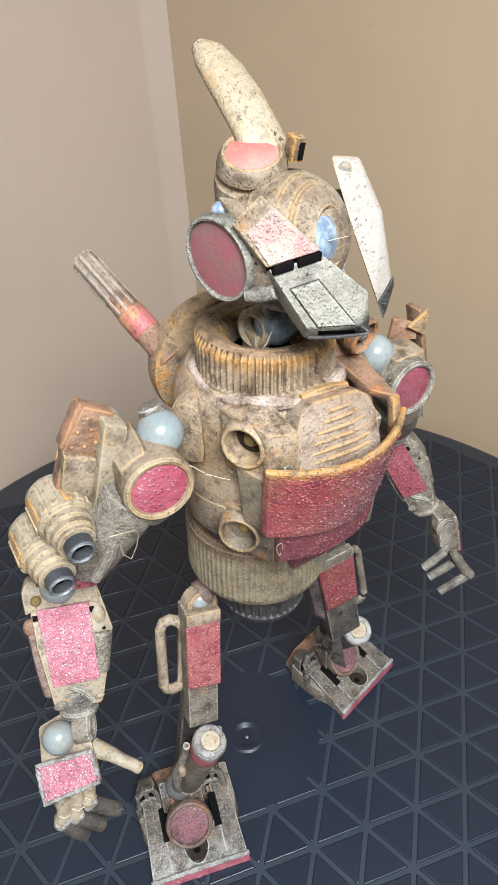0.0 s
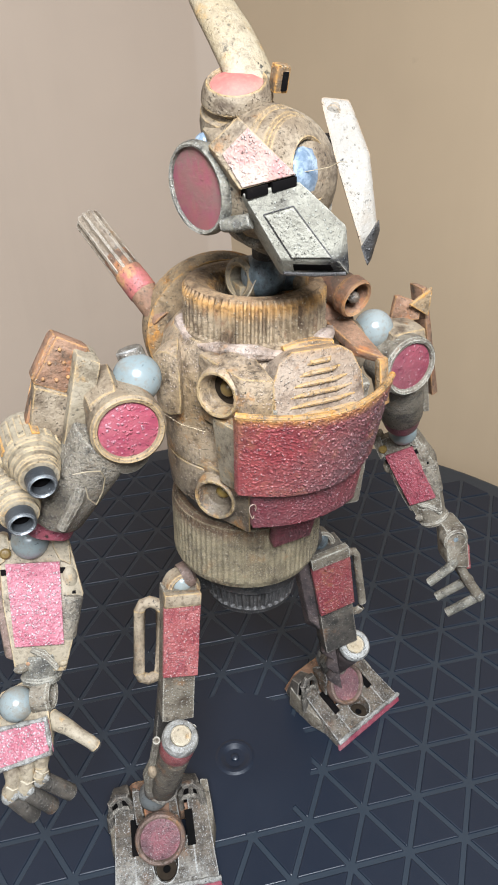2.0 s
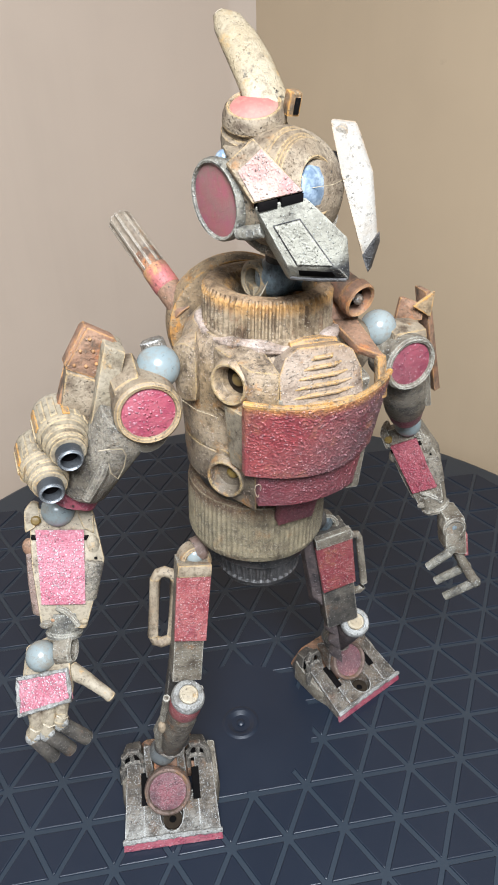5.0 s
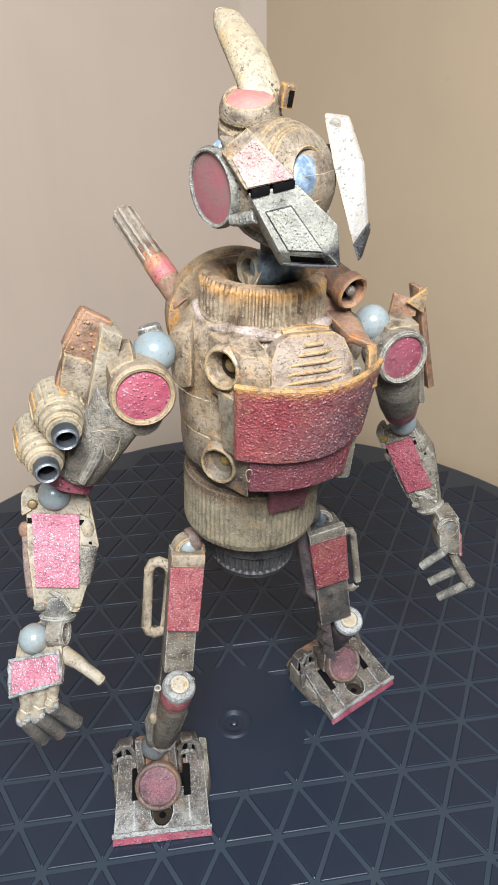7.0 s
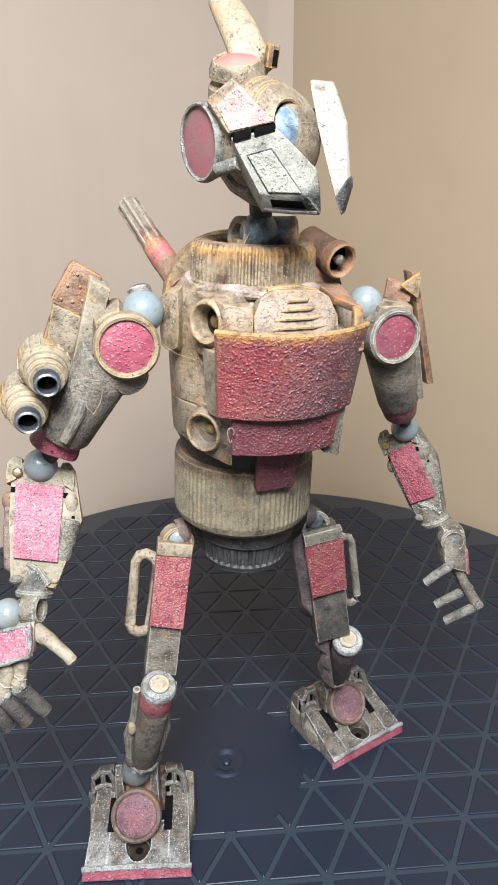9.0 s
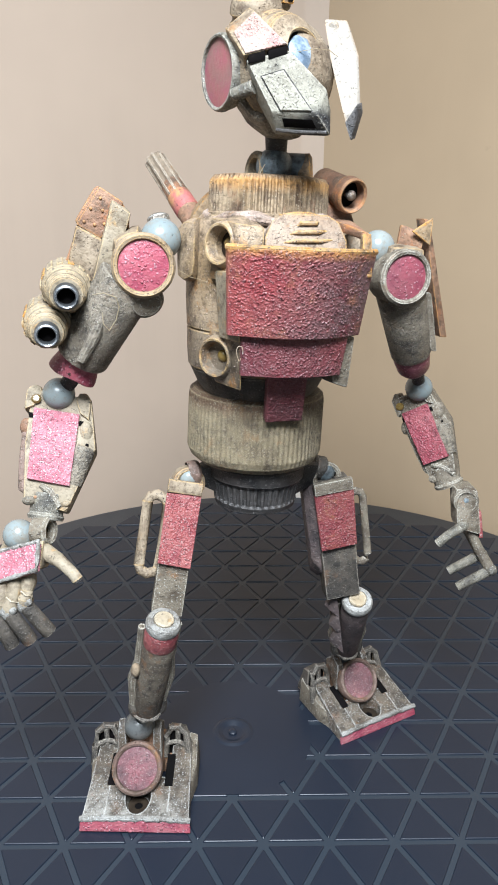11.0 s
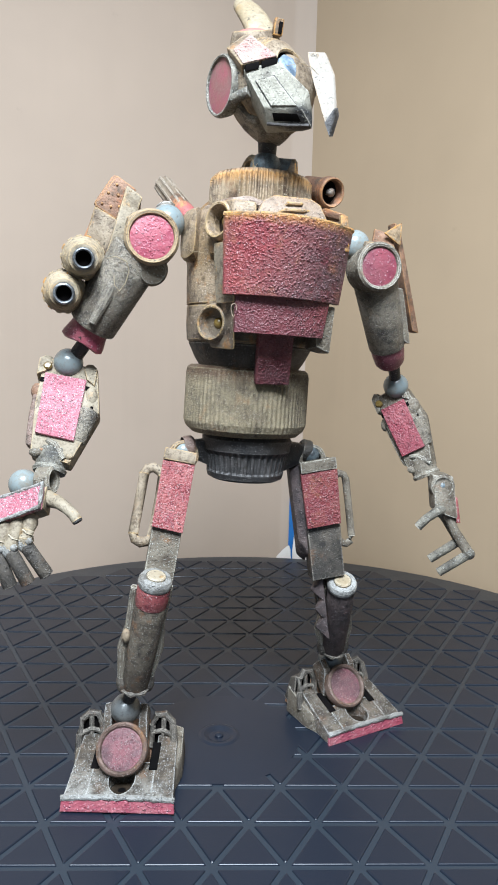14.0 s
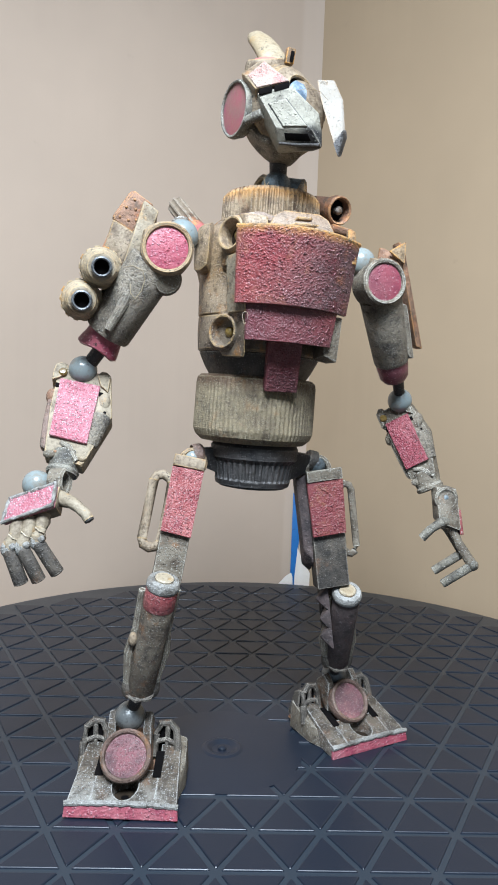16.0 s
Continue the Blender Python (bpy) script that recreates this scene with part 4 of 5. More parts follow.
def foot(front, yaw, disc_at, ankle, reach):
    """A wedge foot: front is the middle of its toe edge on the ground."""
    m = Matrix.Translation(front) @ Matrix.Rotation(radians(yaw), 4, "Z") @ Matrix.Rotation(radians(-2.2), 4, "Y")
    P = lambda x, y, z: m @ Vector((x, y - reach * max(0.0, 1 - y / 14), z))
    bm = bmesh.new()
    # sole slope with the slots and the scalloped hole left open: a row of blocks
    for x0, x1 in ((-16.4, -9.6), (9.6, 16.4)):
        add_hull(bm, [P(x0, 0.4, 0.1), P(x1, 0.4, 0.1), P(x0, 0.4, 3.8), P(x1, 0.4, 3.8), P(x0 * 0.93, 21, 10.6), P(x1 * 0.93, 21, 10.6), P(x0 * 0.93, 24, 0.1), P(x1 * 0.93, 24, 0.1)], 0.5)
    body = part("foot", bm, foot_paint, robot, "wedge-shaped foot with a silver-chipped top", 40)
    # middle of the wedge, in front of the ankle
    seg, hole = [], []
    bm = bmesh.new()
    ring_in = [(4.0 * math.cos(a), 6.0 + 4.4 * math.sin(a)) for a in [math.tau * k / 24 for k in range(24)]]
    top = lambda x, y: 3.8 + 0.33 * y
    outer = []
    for k in range(24):
        a = math.tau * k / 24
        dx, dy = math.cos(a), math.sin(a)
        t = min((9.6 / abs(dx)) if abs(dx) > 1e-6 else 99, ((11.0 - 6.0) / dy) if dy > 1e-6 else 99, ((6.0 - 0.4) / -dy) if dy < -1e-6 else 99)
        outer.append((dx * t, 6.0 + dy * t))
    vi = [bm.verts.new(P(x, y, top(x, y))) for x, y in ring_in]
    vo = [bm.verts.new(P(x, y, top(x, y))) for x, y in outer]
    vl = [bm.verts.new(P(x * 0.85, 6 + (y - 6) * 0.85, 1.0)) for x, y in ring_in]
    vb = [bm.verts.new(P(x, y, 0.1)) for x, y in outer]
    for k in range(24):
        j = (k + 1) % 24
        bm.faces.new((vi[k], vo[k], vo[j], vi[j])), bm.faces.new((vi[k], vi[j], vl[j], vl[k])), bm.faces.new((vo[k], vb[k], vb[j], vo[j]))
    bm.faces.new(vl)
    part("toe_plate", bm, foot_paint, body, "silver-chipped toe plate with a round hole", 40)
    part("toe_hollow", lathe(frm(P(0, 6.0, 1.1), m.to_3x3() @ Vector((0, -0.1, 1))), [(0, 0.5), (1.1, 0.5), (1.3, 1.1), (2.0, 1.25), (3.3, 1.0), (3.3, 0.2), (0, 0.2)], 24), hollow_shade_brown, body, "brown hollow of the toe hole")
    part("hollow_bore", lathe(frm(P(0, 6.0, 1.1), m.to_3x3() @ Vector((0, -0.1, 1))), [(0, 0.75), (1.2, 0.75), (1.2, 0.4), (0, 0.4)], 16), void, body)
    part("toe_edge", quad_panel(P(-16.6, 0, 3.6), P(16.6, 0, 3.6), P(16.9, -0.6, 0.15), P(-16.9, -0.6, 0.15), 1.0, 90, 14, 0.18, seed=front[0]), magenta, body, "crimson painted toe edge", 180)
    part("toe_lip", tube([P(-16.8 + 33.6 * k / 28, 0.3 + 0.10 * math.sin(2.1 * k), 3.75 + 0.6 * (1 - (k / 14 - 1) ** 2) + 0.08 * math.sin(1.3 * k)) for k in range(29)], [0.85 + 0.14 * math.sin(1.7 * k) * math.cos(0.6 * k) for k in range(29)], 8), silver, body, "silver-chipped lip")
    part("heel_block", hull([P(-15, 20, 0.1), P(15, 20, 0.1), P(-14, 34, 0.1), P(14, 34, 0.1), P(-9, 20, 6), P(9, 20, 6), P(-9, 33, 7), P(9, 33, 7)], 0.8), brown, body)
    for q in (-1, 1):
        part("side_skirt", hull([P(q * 15.4, 6, 0.1), P(q * 17.6, 14, 0.1), P(q * 17.4, 27, 0.1), P(q * 14, 27, 0.1), P(q * 15, 8, 5), P(q * 17.2, 16, 7), P(q * 16.8, 27, 10), P(q * 14, 27, 11)], 0.6), grey, body)
        # open arched tower beside the ankle
        post = bmesh.new()
        k = Vector((-1.5, 0, 0))
        T = lambda x, y, z: P(q * x - 1.2, y, z)
        add_tube(post, [T(15.6, 18, 5), T(15.4, 19.5, 11), T(14.6, 21, 15.5), T(12.4, 21.5, 17.4), T(9.6, 21.5, 17.2), T(8.2, 21, 14), T(8.0, 20, 7)], [1.3, 1.2, 1.2, 1.3, 1.2, 1.1, 1.1], 10)
        add_tube(post, [T(11.6, 20.5, 6), T(11.8, 21, 12), T(11.9, 21.4, 17)], [0.8, 0.8, 0.9], 8)
        add_tube(post, [T(8.2, 20.6, 11.5), T(11.6, 20.8, 12.2), T(15.2, 20, 11)], 0.8, 8)
        add_hull(post, [T(8, 23, 4), T(16, 23, 4), T(8.4, 23, 16), T(15, 23, 15.5), T(8, 30, 4), T(15.4, 30, 4), T(9, 28, 14), T(14, 28, 13)], 0.6)
        part("ankle_tower", post, dark_tan, body, "open arched clamp beside the ankle")
        part("tower_hollow", hull([T(8.6, 22.2, 6), T(15.2, 22.2, 6), T(9, 22.2, 16), T(14.4, 22.2, 15.4), T(8.6, 22.9, 6), T(15.2, 22.9, 6), T(9, 22.9, 16), T(14.4, 22.9, 15.4)], 0.05), void, body)
        part("ankle_ear", add_hull(bmesh.new(), [T(4.0, 15.5, 8), T(7.2, 15.5, 8), T(4.4, 16.0, 19), T(7.0, 16.0, 19), T(4.4, 19.5, 22.5), T(7.0, 19.5, 22), T(4.0, 24, 8), T(7.2, 24, 18)], 0.6), foot_paint, body, "worn ankle cheek")
        part("slot", hull([P(q * x, y, z) for x in (7.7, 10.3) for y, z in ((8.6, 5.2), (8.6, 6.95), (17.5, 5.2), (17.5, 9.9))], 0.1), void, body, "black slot beside the cap")
    ankle = Vector(ankle)
    part("ankle_ball", ball(ankle, 4.8, 28), ball_steel, body, "dull steel ball joint")
    part("ankle_base", hull([P(-6, 13, 4), P(6, 13, 4), P(-7, 27, 4), P(7, 27, 4), P(-5.4, 15, 11), P(5.4, 15, 11), P(-6, 25, 14), P(6, 25, 14)], 0.8), brown, body)
    n = (m.to_3x3() @ Vector((0, -0.80, 0.60)))
    dm = frm(disc_at, n)
    cup = part("foot_disc", lathe(dm, [(0, 0.0), (6.2, 0.0), (6.6, 1.2), (7.2, 1.6), (7.8, 1.1), (8.1, -0.3), (7.8, -2.2), (6.8, -2.8), (0, -2.8)], 48), rosy_brown, body, "round cap with a dusky rose face")
    part("disc_face", lathe(dm, [(0, 0.35), (4.8, 0.3), (6.4, 0.25), (6.4, -0.1), (0, -0.1)], 40), dusky, cup)
    return body


foot((-36.8, -21.1, -0.8), -13.4, (-36.2, -13.4, 12.2), (-34.8, -3.4, 20.2), 3.6)
foot((52.4, 1.4, 2.6), 16.0, (47.6, 13.2, 15.6), (44.2, 21.5, 22.5), 0.0)


# arms
def shoulder(at, n, r, material, arm, label, rim=None):
    m = frm(at, n)
    housing = part("shoulder_disc", lathe(m, [(0, 0.0), (r, 0.0), (r + 0.4, 0.9), (r + 1.1, 1.1), (r + 1.7, 0.4), (r + 1.8, -1), (r + 1.4, -9), (r - 1, -11), (0, -11)], 56), rim or tan, arm, label)
    part("disc_face", lathe(m, [(0, 0.5), (r - 1, 0.42), (r + 0.1, 0.2), (r + 0.1, -0.5), (0, -0.5)], 48), material, housing, "magenta painted face")
    return housing


arm_a = part("upper_arm", cyl((-37.8, -13.5, 163), (-50.0, -5.6, 141.4), 7.5, 7.1, 40, 0.8), arm_grit, robot, "grey-tan tube as the upper arm")
shoulder((-35.0, -20.2, 166.2), (-0.06, -0.99, 0.02), 5.9, magenta, arm_a, "round tan cap with a magenta face")
part("shoulder_bead", ball((-30.0, -10.6, 172.2), 5.1, 32), bluebead, arm_a, "large pale blue bead")
part("bead_cap", lathe(frm((-30.4, -7.4, 177.2), (-0.2, 0.35, 0.9)), [(0, 0.9), (2.0, 0.7), (2.8, 0.1), (3.0, -3), (0, -3)], 28), steel, arm_a)
part("shoulder_collar", hull([(-42, -18, 172), (-36, -18, 175), (-42, -6, 172), (-35, -6, 176), (-40, -18, 160), (-30, -17, 160), (-42, -6, 158), (-30, -6, 160)], 1.8), tan, arm_a)
cuff_m, cuff_bm = along((-48.4, -7.0, 145.0), (-53.2, -3.2, 135.4)), bmesh.new()
add_lathe(cuff_bm, cuff_m, [(0, 0), (5.2, 0), (5.3, 3), (5.4, 6.0), (6.0, 8.2), (6.1, 9.2), (5.2, 9.8), (4.0, 9.2), (0, 9.0)], 36)
for v in cuff_bm.verts:
    w = cuff_m.inverted() @ v.co
    if w.z > 5:
        turn = math.atan2(w.y, w.x)
        v.co = cuff_m @ Vector((w.x * (1 + 0.09 * math.sin(2 * turn + 0.6)), w.y * (1 + 0.07 * math.sin(3 * turn)), w.z + 0.9 * math.sin(2 * turn + 1.2) * (w.z - 5) / 4.5))
part("elbow_cuff", cuff_bm, magenta, arm_a, "crimson painted cuff with a wavy lip")
part("elbow_post", cyl((-51.0, -4.0, 137.5), (-56.2, 1.0, 129.5), 2.2, 2.2, 18), dark, arm_a)
part("arm_lug", ball((-42.0, -10.5, 145.0), 1.5, 14), arm_grit, arm_a)
part("shoulder_boss", lathe(frm((-34.2, -17.0, 157.6), (0.2, -0.9, -0.35)), [(0, 1.5), (3.6, 1.2), (4.6, 0.2), (4.8, -6), (0, -6)], 28), grey, arm_a)
# stepped fin
fin_m = frm((0, -6.5, 0), (0, -1, 0), (1, 0, 0))
fin = part("shoulder_fin", prism(fin_m, [(-38.0, 167), (-37.6, 177.5), (-39.4, 180.4), (-45.2, 184.0), (-46.2, 183.2), (-50.8, 175.6), (-49.6, 174.2), (-51.4, 171.0), (-54.0, 164.0), (-46, 158)], 3.5, 0.6), brown, arm_a,
           "rust-brown stepped shoulder fin")
part("fin_step", hull([(-50.6, -11.5, 174.6), (-42.4, -11.5, 170.5), (-50.0, -6, 174.9), (-42, -6, 171), (-53.0, -11.0, 164.0), (-45.5, -11.5, 160.5), (-53, -6, 164), (-45.5, -6, 160.5)], 0.7), tan, fin)
part("fin_rail", hull([(-42.0, -13.5, 180.8), (-37.4, -13.5, 178.0), (-42.0, -6, 181.4), (-37.4, -6, 178.8), (-47.2, -13.5, 161), (-43.0, -13.5, 159.0), (-47.2, -6, 161), (-43, -6, 159)], 0.8), pale, fin)
part("fin_top", hull([(-50.6, -10.6, 174.8), (-44.8, -10.6, 183.8), (-39.0, -10.8, 180.4), (-44.6, -10.8, 171.6), (-50.6, -8, 174.8), (-44.8, -8, 183.8), (-39, -8, 180.4), (-44.6, -8, 171.6)], 0.5), brown, fin)


def gun(muzzle, axis, arm):
    m = frm(muzzle, axis) @ Matrix.Diagonal((0.92, 0.92, 1, 1))
    body = part("gun_body", lathe(m, [(0, -18), (5.0, -18), (6.2, -16.8), (6.5, -15.4), (6.5, -8.4), (6.2, -7.7), (5.5, -7.3), (5.4, -5.5), (4.8, -5.1), (4.9, -3.5), (4.3, -3.1), (4.3, -1.9), (3.4, -1.7), (0, -1.7)], 60), pale, arm, "cream ringed gun housing")
    for k in range(14):
        a = math.tau * k / 14
        c = m @ Vector((6.45 * math.cos(a), 6.45 * math.sin(a), -15.2))
        part("gun_rib", box(frm(c, m.to_3x3() @ Vector((0, 0, 1)), m.to_3x3() @ Vector((math.cos(a), math.sin(a), 0))), 0.7, 1.6, 7.0, 0.3), rusty if k % 3 == 0 else pale, body)
    part("gun_tube", lathe(m, [(2.2, -4), (2.35, 1.0), (2.7, 1.3), (3.1, 1.0), (3.25, 0.3), (3.25, -3)], 36), gunmetal, body, "dark steel muzzle tube")
    part("gun_hollow", lathe(m, [(0, -1.5), (2.5, -1.5), (2.5, -2.4), (0, -2.4)], 24), void, body)
    return body


gun((-53.0, -20.8, 158.6), (0.02, -0.985, -0.14), arm_a)
gun((-57.9, -18.2, 149.1), (0.02, -0.985, -0.14), arm_a)
part("gun_mount", hull([(-46, -14, 160), (-42, -12, 156), (-52, -4, 158), (-44, -3, 156), (-54, -12, 143), (-50, -12, 140), (-54, -4, 144), (-49, -4, 141)], 1.0), grey, arm_a)
part("mount_bar", tube([(-43.6, -15.8, 156.5), (-46, -15.6, 150), (-50, -14.0, 142.0)], [1.5, 1.7, 1.2], 10), arm_grit, arm_a)
part("loose_wire", tube([(-47.0, -21, 159.2), (-44.5, -22, 159.8), (-41.6, -21.4, 158.8), (-40.8, -20.6, 156.4), (-41.6, -20.4, 153.2), (-43.2, -20.8, 150.8), (-44.6, -20.4, 152.4), (-44.8, -20.0, 155.0)], 0.14, 6), wire_metal, arm_a, "loose brass wire")


def forearm(elbow, panel, wrist, s, label):
    tl, tr, br, bl = map(Vector, panel)
    across = ((tr - tl) + (br - bl)).normalized()
    down = ((bl - tl) + (br - tr)).normalized()
    back = down.cross(across).normalized()
    if back.y < 0:
        back = -back
    mid = (tl + tr) / 2
    w = (tr - tl).length
    end = (bl + br) / 2
    h = (end - mid).length
    Q = lambda x, b, d: mid + across * x + back * b + down * d
    bm = bmesh.new()
    add_hull(bm, [Q(-w * 0.62, 1.2, -5.4), Q(w * 0.72, 1.2, -5.4), Q(-w * 0.60, 9, -4.5), Q(w * 0.70, 9, -4.5), Q(-w * 0.62, 1.2, h * 0.5), Q(w * 0.92, 2.4, h * 0.42), Q(-w * 0.62, 10, h * 0.5), Q(w * 0.92, 10, h * 0.42),
                  Q(-w * 0.5, 1.2, h + 6), Q(w * 0.45, 1.2, h + 7), Q(-w * 0.5, 8, h + 6), Q(w * 0.45, 8, h + 7)], 0.8)
    arm = part("forearm", bm, pale if s < 0 else grey, robot, label)
    part("forearm_panel", quad_panel(tl, tr, br, bl, 1.6, 70, 116, 0.24, seed=21 * s), pink if s < 0 else arm_red, arm, "pink glittering armour panel" if s < 0 else "crimson gritty armour panel", 180)
    part("elbow_bead", ball(elbow, 4.4, 28), bluebead, arm, "pale blue bead")
    for q in (-1, 1):
        part("elbow_cheek", hull([Q(q * w * 0.42, 2.2, -6.6), Q(q * w * 0.58, 2.4, -7.0), Q(q * w * 0.42, 8, -6.6), Q(q * w * 0.58, 8, -7.0), Q(q * w * 0.38, 0.4, -4), Q(q * w * 0.72, 0.6, -5), Q(q * w * 0.5, 0.2, -0.5), Q(q * w * 0.72, 0.4, 1), Q(q * w * 0.5, 9, 0), Q(q * w * 0.72, 9, 1)], 0.8), pale if s < 0 else grey, arm, "worn cheek round the elbow bead")
        part("side_slot", hull([Q(q * w * x, b, d) for x in (0.50, 0.60) for b, d in ((0.9, 1.4), (0.9, 2.8), (4, 1.4), (4, 2.6))], 0.1), void, arm)
    part("rivet", lathe(frm(Q(-w * 0.48, 0.2, -2.4), -back), [(0, 0.6), (0.9, 0.5), (1.3, 0), (1.3, -1), (0, -1)], 16), amber, arm, "yellow painted rivet")
    # machinery along the sides
    part("side_cylinder", add_cyl(bmesh.new(), Q(w * 0.66, 3.0, h * 0.42), Q(w * 0.50, 3.2, h * 0.98), 3.1, 2.4, 20, 0.9), arm_grit, arm, "grey-tan cylinder along the forearm")
    part("side_lug", ball(Q(w * 0.66, 3.0, h * 0.22), 2.4, 18, (0.9, 1, 1.5)), pale if s < 0 else grey, arm)
    part("side_gap", hull([Q(w * x, b, h * d) for x in (0.56, 0.76) for b, d in ((1.5, 0.37), (1.5, 0.41), (5, 0.36), (5, 0.42))], 0.1), void, arm)
    for k in range(9):
        a = 0.5 + 0.75 * k
        part("wrist_lump", ball(Q((0.42 * math.sin(2.4 * k)) * w, 1.9 + 0.8 * math.sin(a), h + 1.6 + 4.4 * (k / 8)), 1.0 + 0.45 * math.sin(1.9 * k + 1), 12, (1.3, 0.8, 0.9)), (pale, grey, brown)[k % 3] if s < 0 else arm_grit, arm)
    part("outer_plate", hull([Q(-w * 0.45, 2.4, h * 0.24), Q(-w * 0.74, 3, h * 0.30), Q(-w * 0.45, 9, h * 0.24), Q(-w * 0.76, 9, h * 0.34), Q(-w * 0.72, 2.2, h * 0.72), Q(-w * 0.66, 2.2, h * 1.16), Q(-w * 0.42, 2.2, h * 1.22), Q(-w * 0.70, 8, h * 1.10), Q(-w * 0.42, 8, h * 1.2)], 0.8),
         rosy_brown if s < 0 else grey, arm)
    part("outer_lug", ball(Q(-w * 0.66, 4, h * 0.26), 2.0, 14, (0.9, 1, 1.3)), brown if s < 0 else grey, arm)
    part("wrist_cuff", lathe(along(Q(0, 4.6, h + 2.5), Q(-0.3, 5.0, h + 9.0)), [(0, 0), (4.4, 0), (4.7, 1), (4.4, 5.4), (4.9, 6), (4.6, 7), (0, 7)], 28), ashen if s < 0 else grey, arm)
    part("forearm_web", tube([Q(-2, 1.4, h + 1), Q(0.5, 0.9, h + 2.2), Q(2.2, 1.2, h + 4.2), Q(3.6, 1.0, h + 6)], [0.8, 1.1, 0.9, 0.7], 8), grey, arm)
    return arm


forearm((-56.4, 0.2, 130.0), ((-62.9, -2.3, 126.9), (-51.0, -4.6, 125.4), (-54.0, -13.7, 108.2), (-64.8, -12.1, 110.2)), None, -1, "mechanical forearm with a bright pink panel")
forearm((55.8, 10.0, 128.8), ((51.4, 11.2, 119.8), (57.4, 6.6, 124.4), (63.2, -1.0, 108.9), (57.6, 3.6, 104.4)), None, 1, "mechanical forearm with a crimson panel")

# hand beside the guns
hand = part("hand", hull([(-73.0, -16, 91), (-60.5, -20, 97), (-71, -8, 93), (-60, -10, 98), (-74.0, -23, 85.5), (-61.2, -27.6, 91.4), (-71, -15, 83), (-59.5, -18, 87)], 0.9), pale, robot, "open mechanical hand with a pink back panel")
part("wrist_bead", ball((-67.2, -15.6, 95.6), 4.2, 28), bluebead, hand, "pale blue bead")
part("hand_panel", quad_panel((-74.2, -17.6, 91.4), (-61.8, -24.2, 97.4), (-62.2, -29.2, 92.2), (-75.2, -24.4, 86.0), 1.4, 84, 50, 0.24, seed=40), pink, hand, "pink glittering back panel", 180)
rim_pts = [Vector(q) for q in ((-74.3, -17.5, 91.5), (-61.7, -24.1, 97.5), (-62.1, -29.3, 92.2), (-75.3, -24.5, 85.9))]
part("panel_rim", tube([rim_pts[k // 5].lerp(rim_pts[(k // 5 + 1) % 4], k % 5 / 5) for k in range(20)], [0.55 + 0.15 * math.sin(2.7 * k) for k in range(20)], 8, True), silver, hand, "chipped silver rim of the panel")
part("wrist_ring", lathe(frm((-60.0, -17.0, 97.0), (0.9, -0.42, 0.1)), [(2.3, -1), (2.4, 1), (3.2, 1.4), (4.0, 0.8), (4.1, -3)], 28), grey, hand)
thumb = part("thumb", tube([(-60.5, -20.5, 92.6), (-57.0, -24.5, 92.2), (-55.0, -26.8, 91.2), (-53.2, -28.2, 89.8), (-52.2, -28.8, 88.4)], [2.4, 1.8, 1.55, 1.5, 1.5], 14), pale, hand, "bent pale tube thumb")
part("thumb_tip", cyl((-52.5, -28.6, 88.8), (-51.9, -29.0, 87.9), 1.45, 1.4, 14, 0.2), dark, hand)
for base, kn, tip in (((-64.2, -24.0, 88.5), (-65.6, -27.0, 81.4), (-59.6, -27.6, 72.8)), ((-67.6, -24.0, 87.5), (-69.4, -27.6, 79.8), (-64.4, -28.0, 70.8)), ((-70.6, -23.8, 86.4), (-73.0, -27.0, 79.2), (-69.0, -27.8, 69.8))):
    mid_f = Vector(base).lerp(Vector(kn), 0.5) + Vector((0, -0.8, 0))
    finger = part("finger", tube([base, Vector(base).lerp(mid_f, 0.5), mid_f, mid_f.lerp(Vector(kn), 0.6), kn], [1.7, 2.2, 1.6, 2.1, 1.9], 14), pale, hand, "jointed cream tube finger")
    part("knuckle", add_ball(ball(kn, 2.1, 14, (1, 0.9, 1.2)), Vector(kn) + Vector((0.9, -0.9, 1.0)), 1.2, 10), silver, finger, "silver-chipped knuckle")
    part("finger_glue", tube([mid_f + Vector((-1.4, -1.2, 0.6)), mid_f + Vector((-0.2, -2.0, -0.4)), mid_f + Vector((1.3, -1.4, -1.0)), Vector(kn) + Vector((1.4, -1.2, 0.6))], 0.2, 6), bone, finger, "dried glue strand")
    part("finger_tip", cyl(kn, tip, 1.9, 2.0, 16, 0.3), dark_tan, finger, "dark tube fingertip")
    part("finger_bore", cyl(Vector(tip).lerp(Vector(kn), 0.05), Vector(tip).lerp(Vector(kn), -0.02), 1.3, 1.3, 14, 0.1), void, finger)

# other arm
arm_b = part("upper_arm", cyl((36.4, -9.0, 162), (47.0, 0.8, 141.8), 6.9, 6.0, 36, 0.8), arm_grit, robot, "stuccoed grey-tan tube as the upper arm")
shoulder((34.6, -15.8, 165.2), (0.05, -0.99, 0.02), 5.7, dusky_red, arm_b, "round silver-rimmed cap with a crimson face", grey)
part("shoulder_bead", ball((29.4, -7.0, 172.2), 4.8, 32), bluebead, arm_b, "large pale blue bead")
part("elbow_cuff", lathe(along((46.6, 0.4, 142.4), (50.8, 4.6, 135.0)), [(0, 0), (5.5, 0), (5.5, 2.5), (5.0, 6.4), (4.0, 8.0), (0, 8.0)], 32), dusky_red, arm_b, "crimson painted cuff")
part("elbow_post", cyl((51.0, 3.6, 137.0), (55.8, 10, 129), 2.0, 2.0, 16), dark, arm_b)
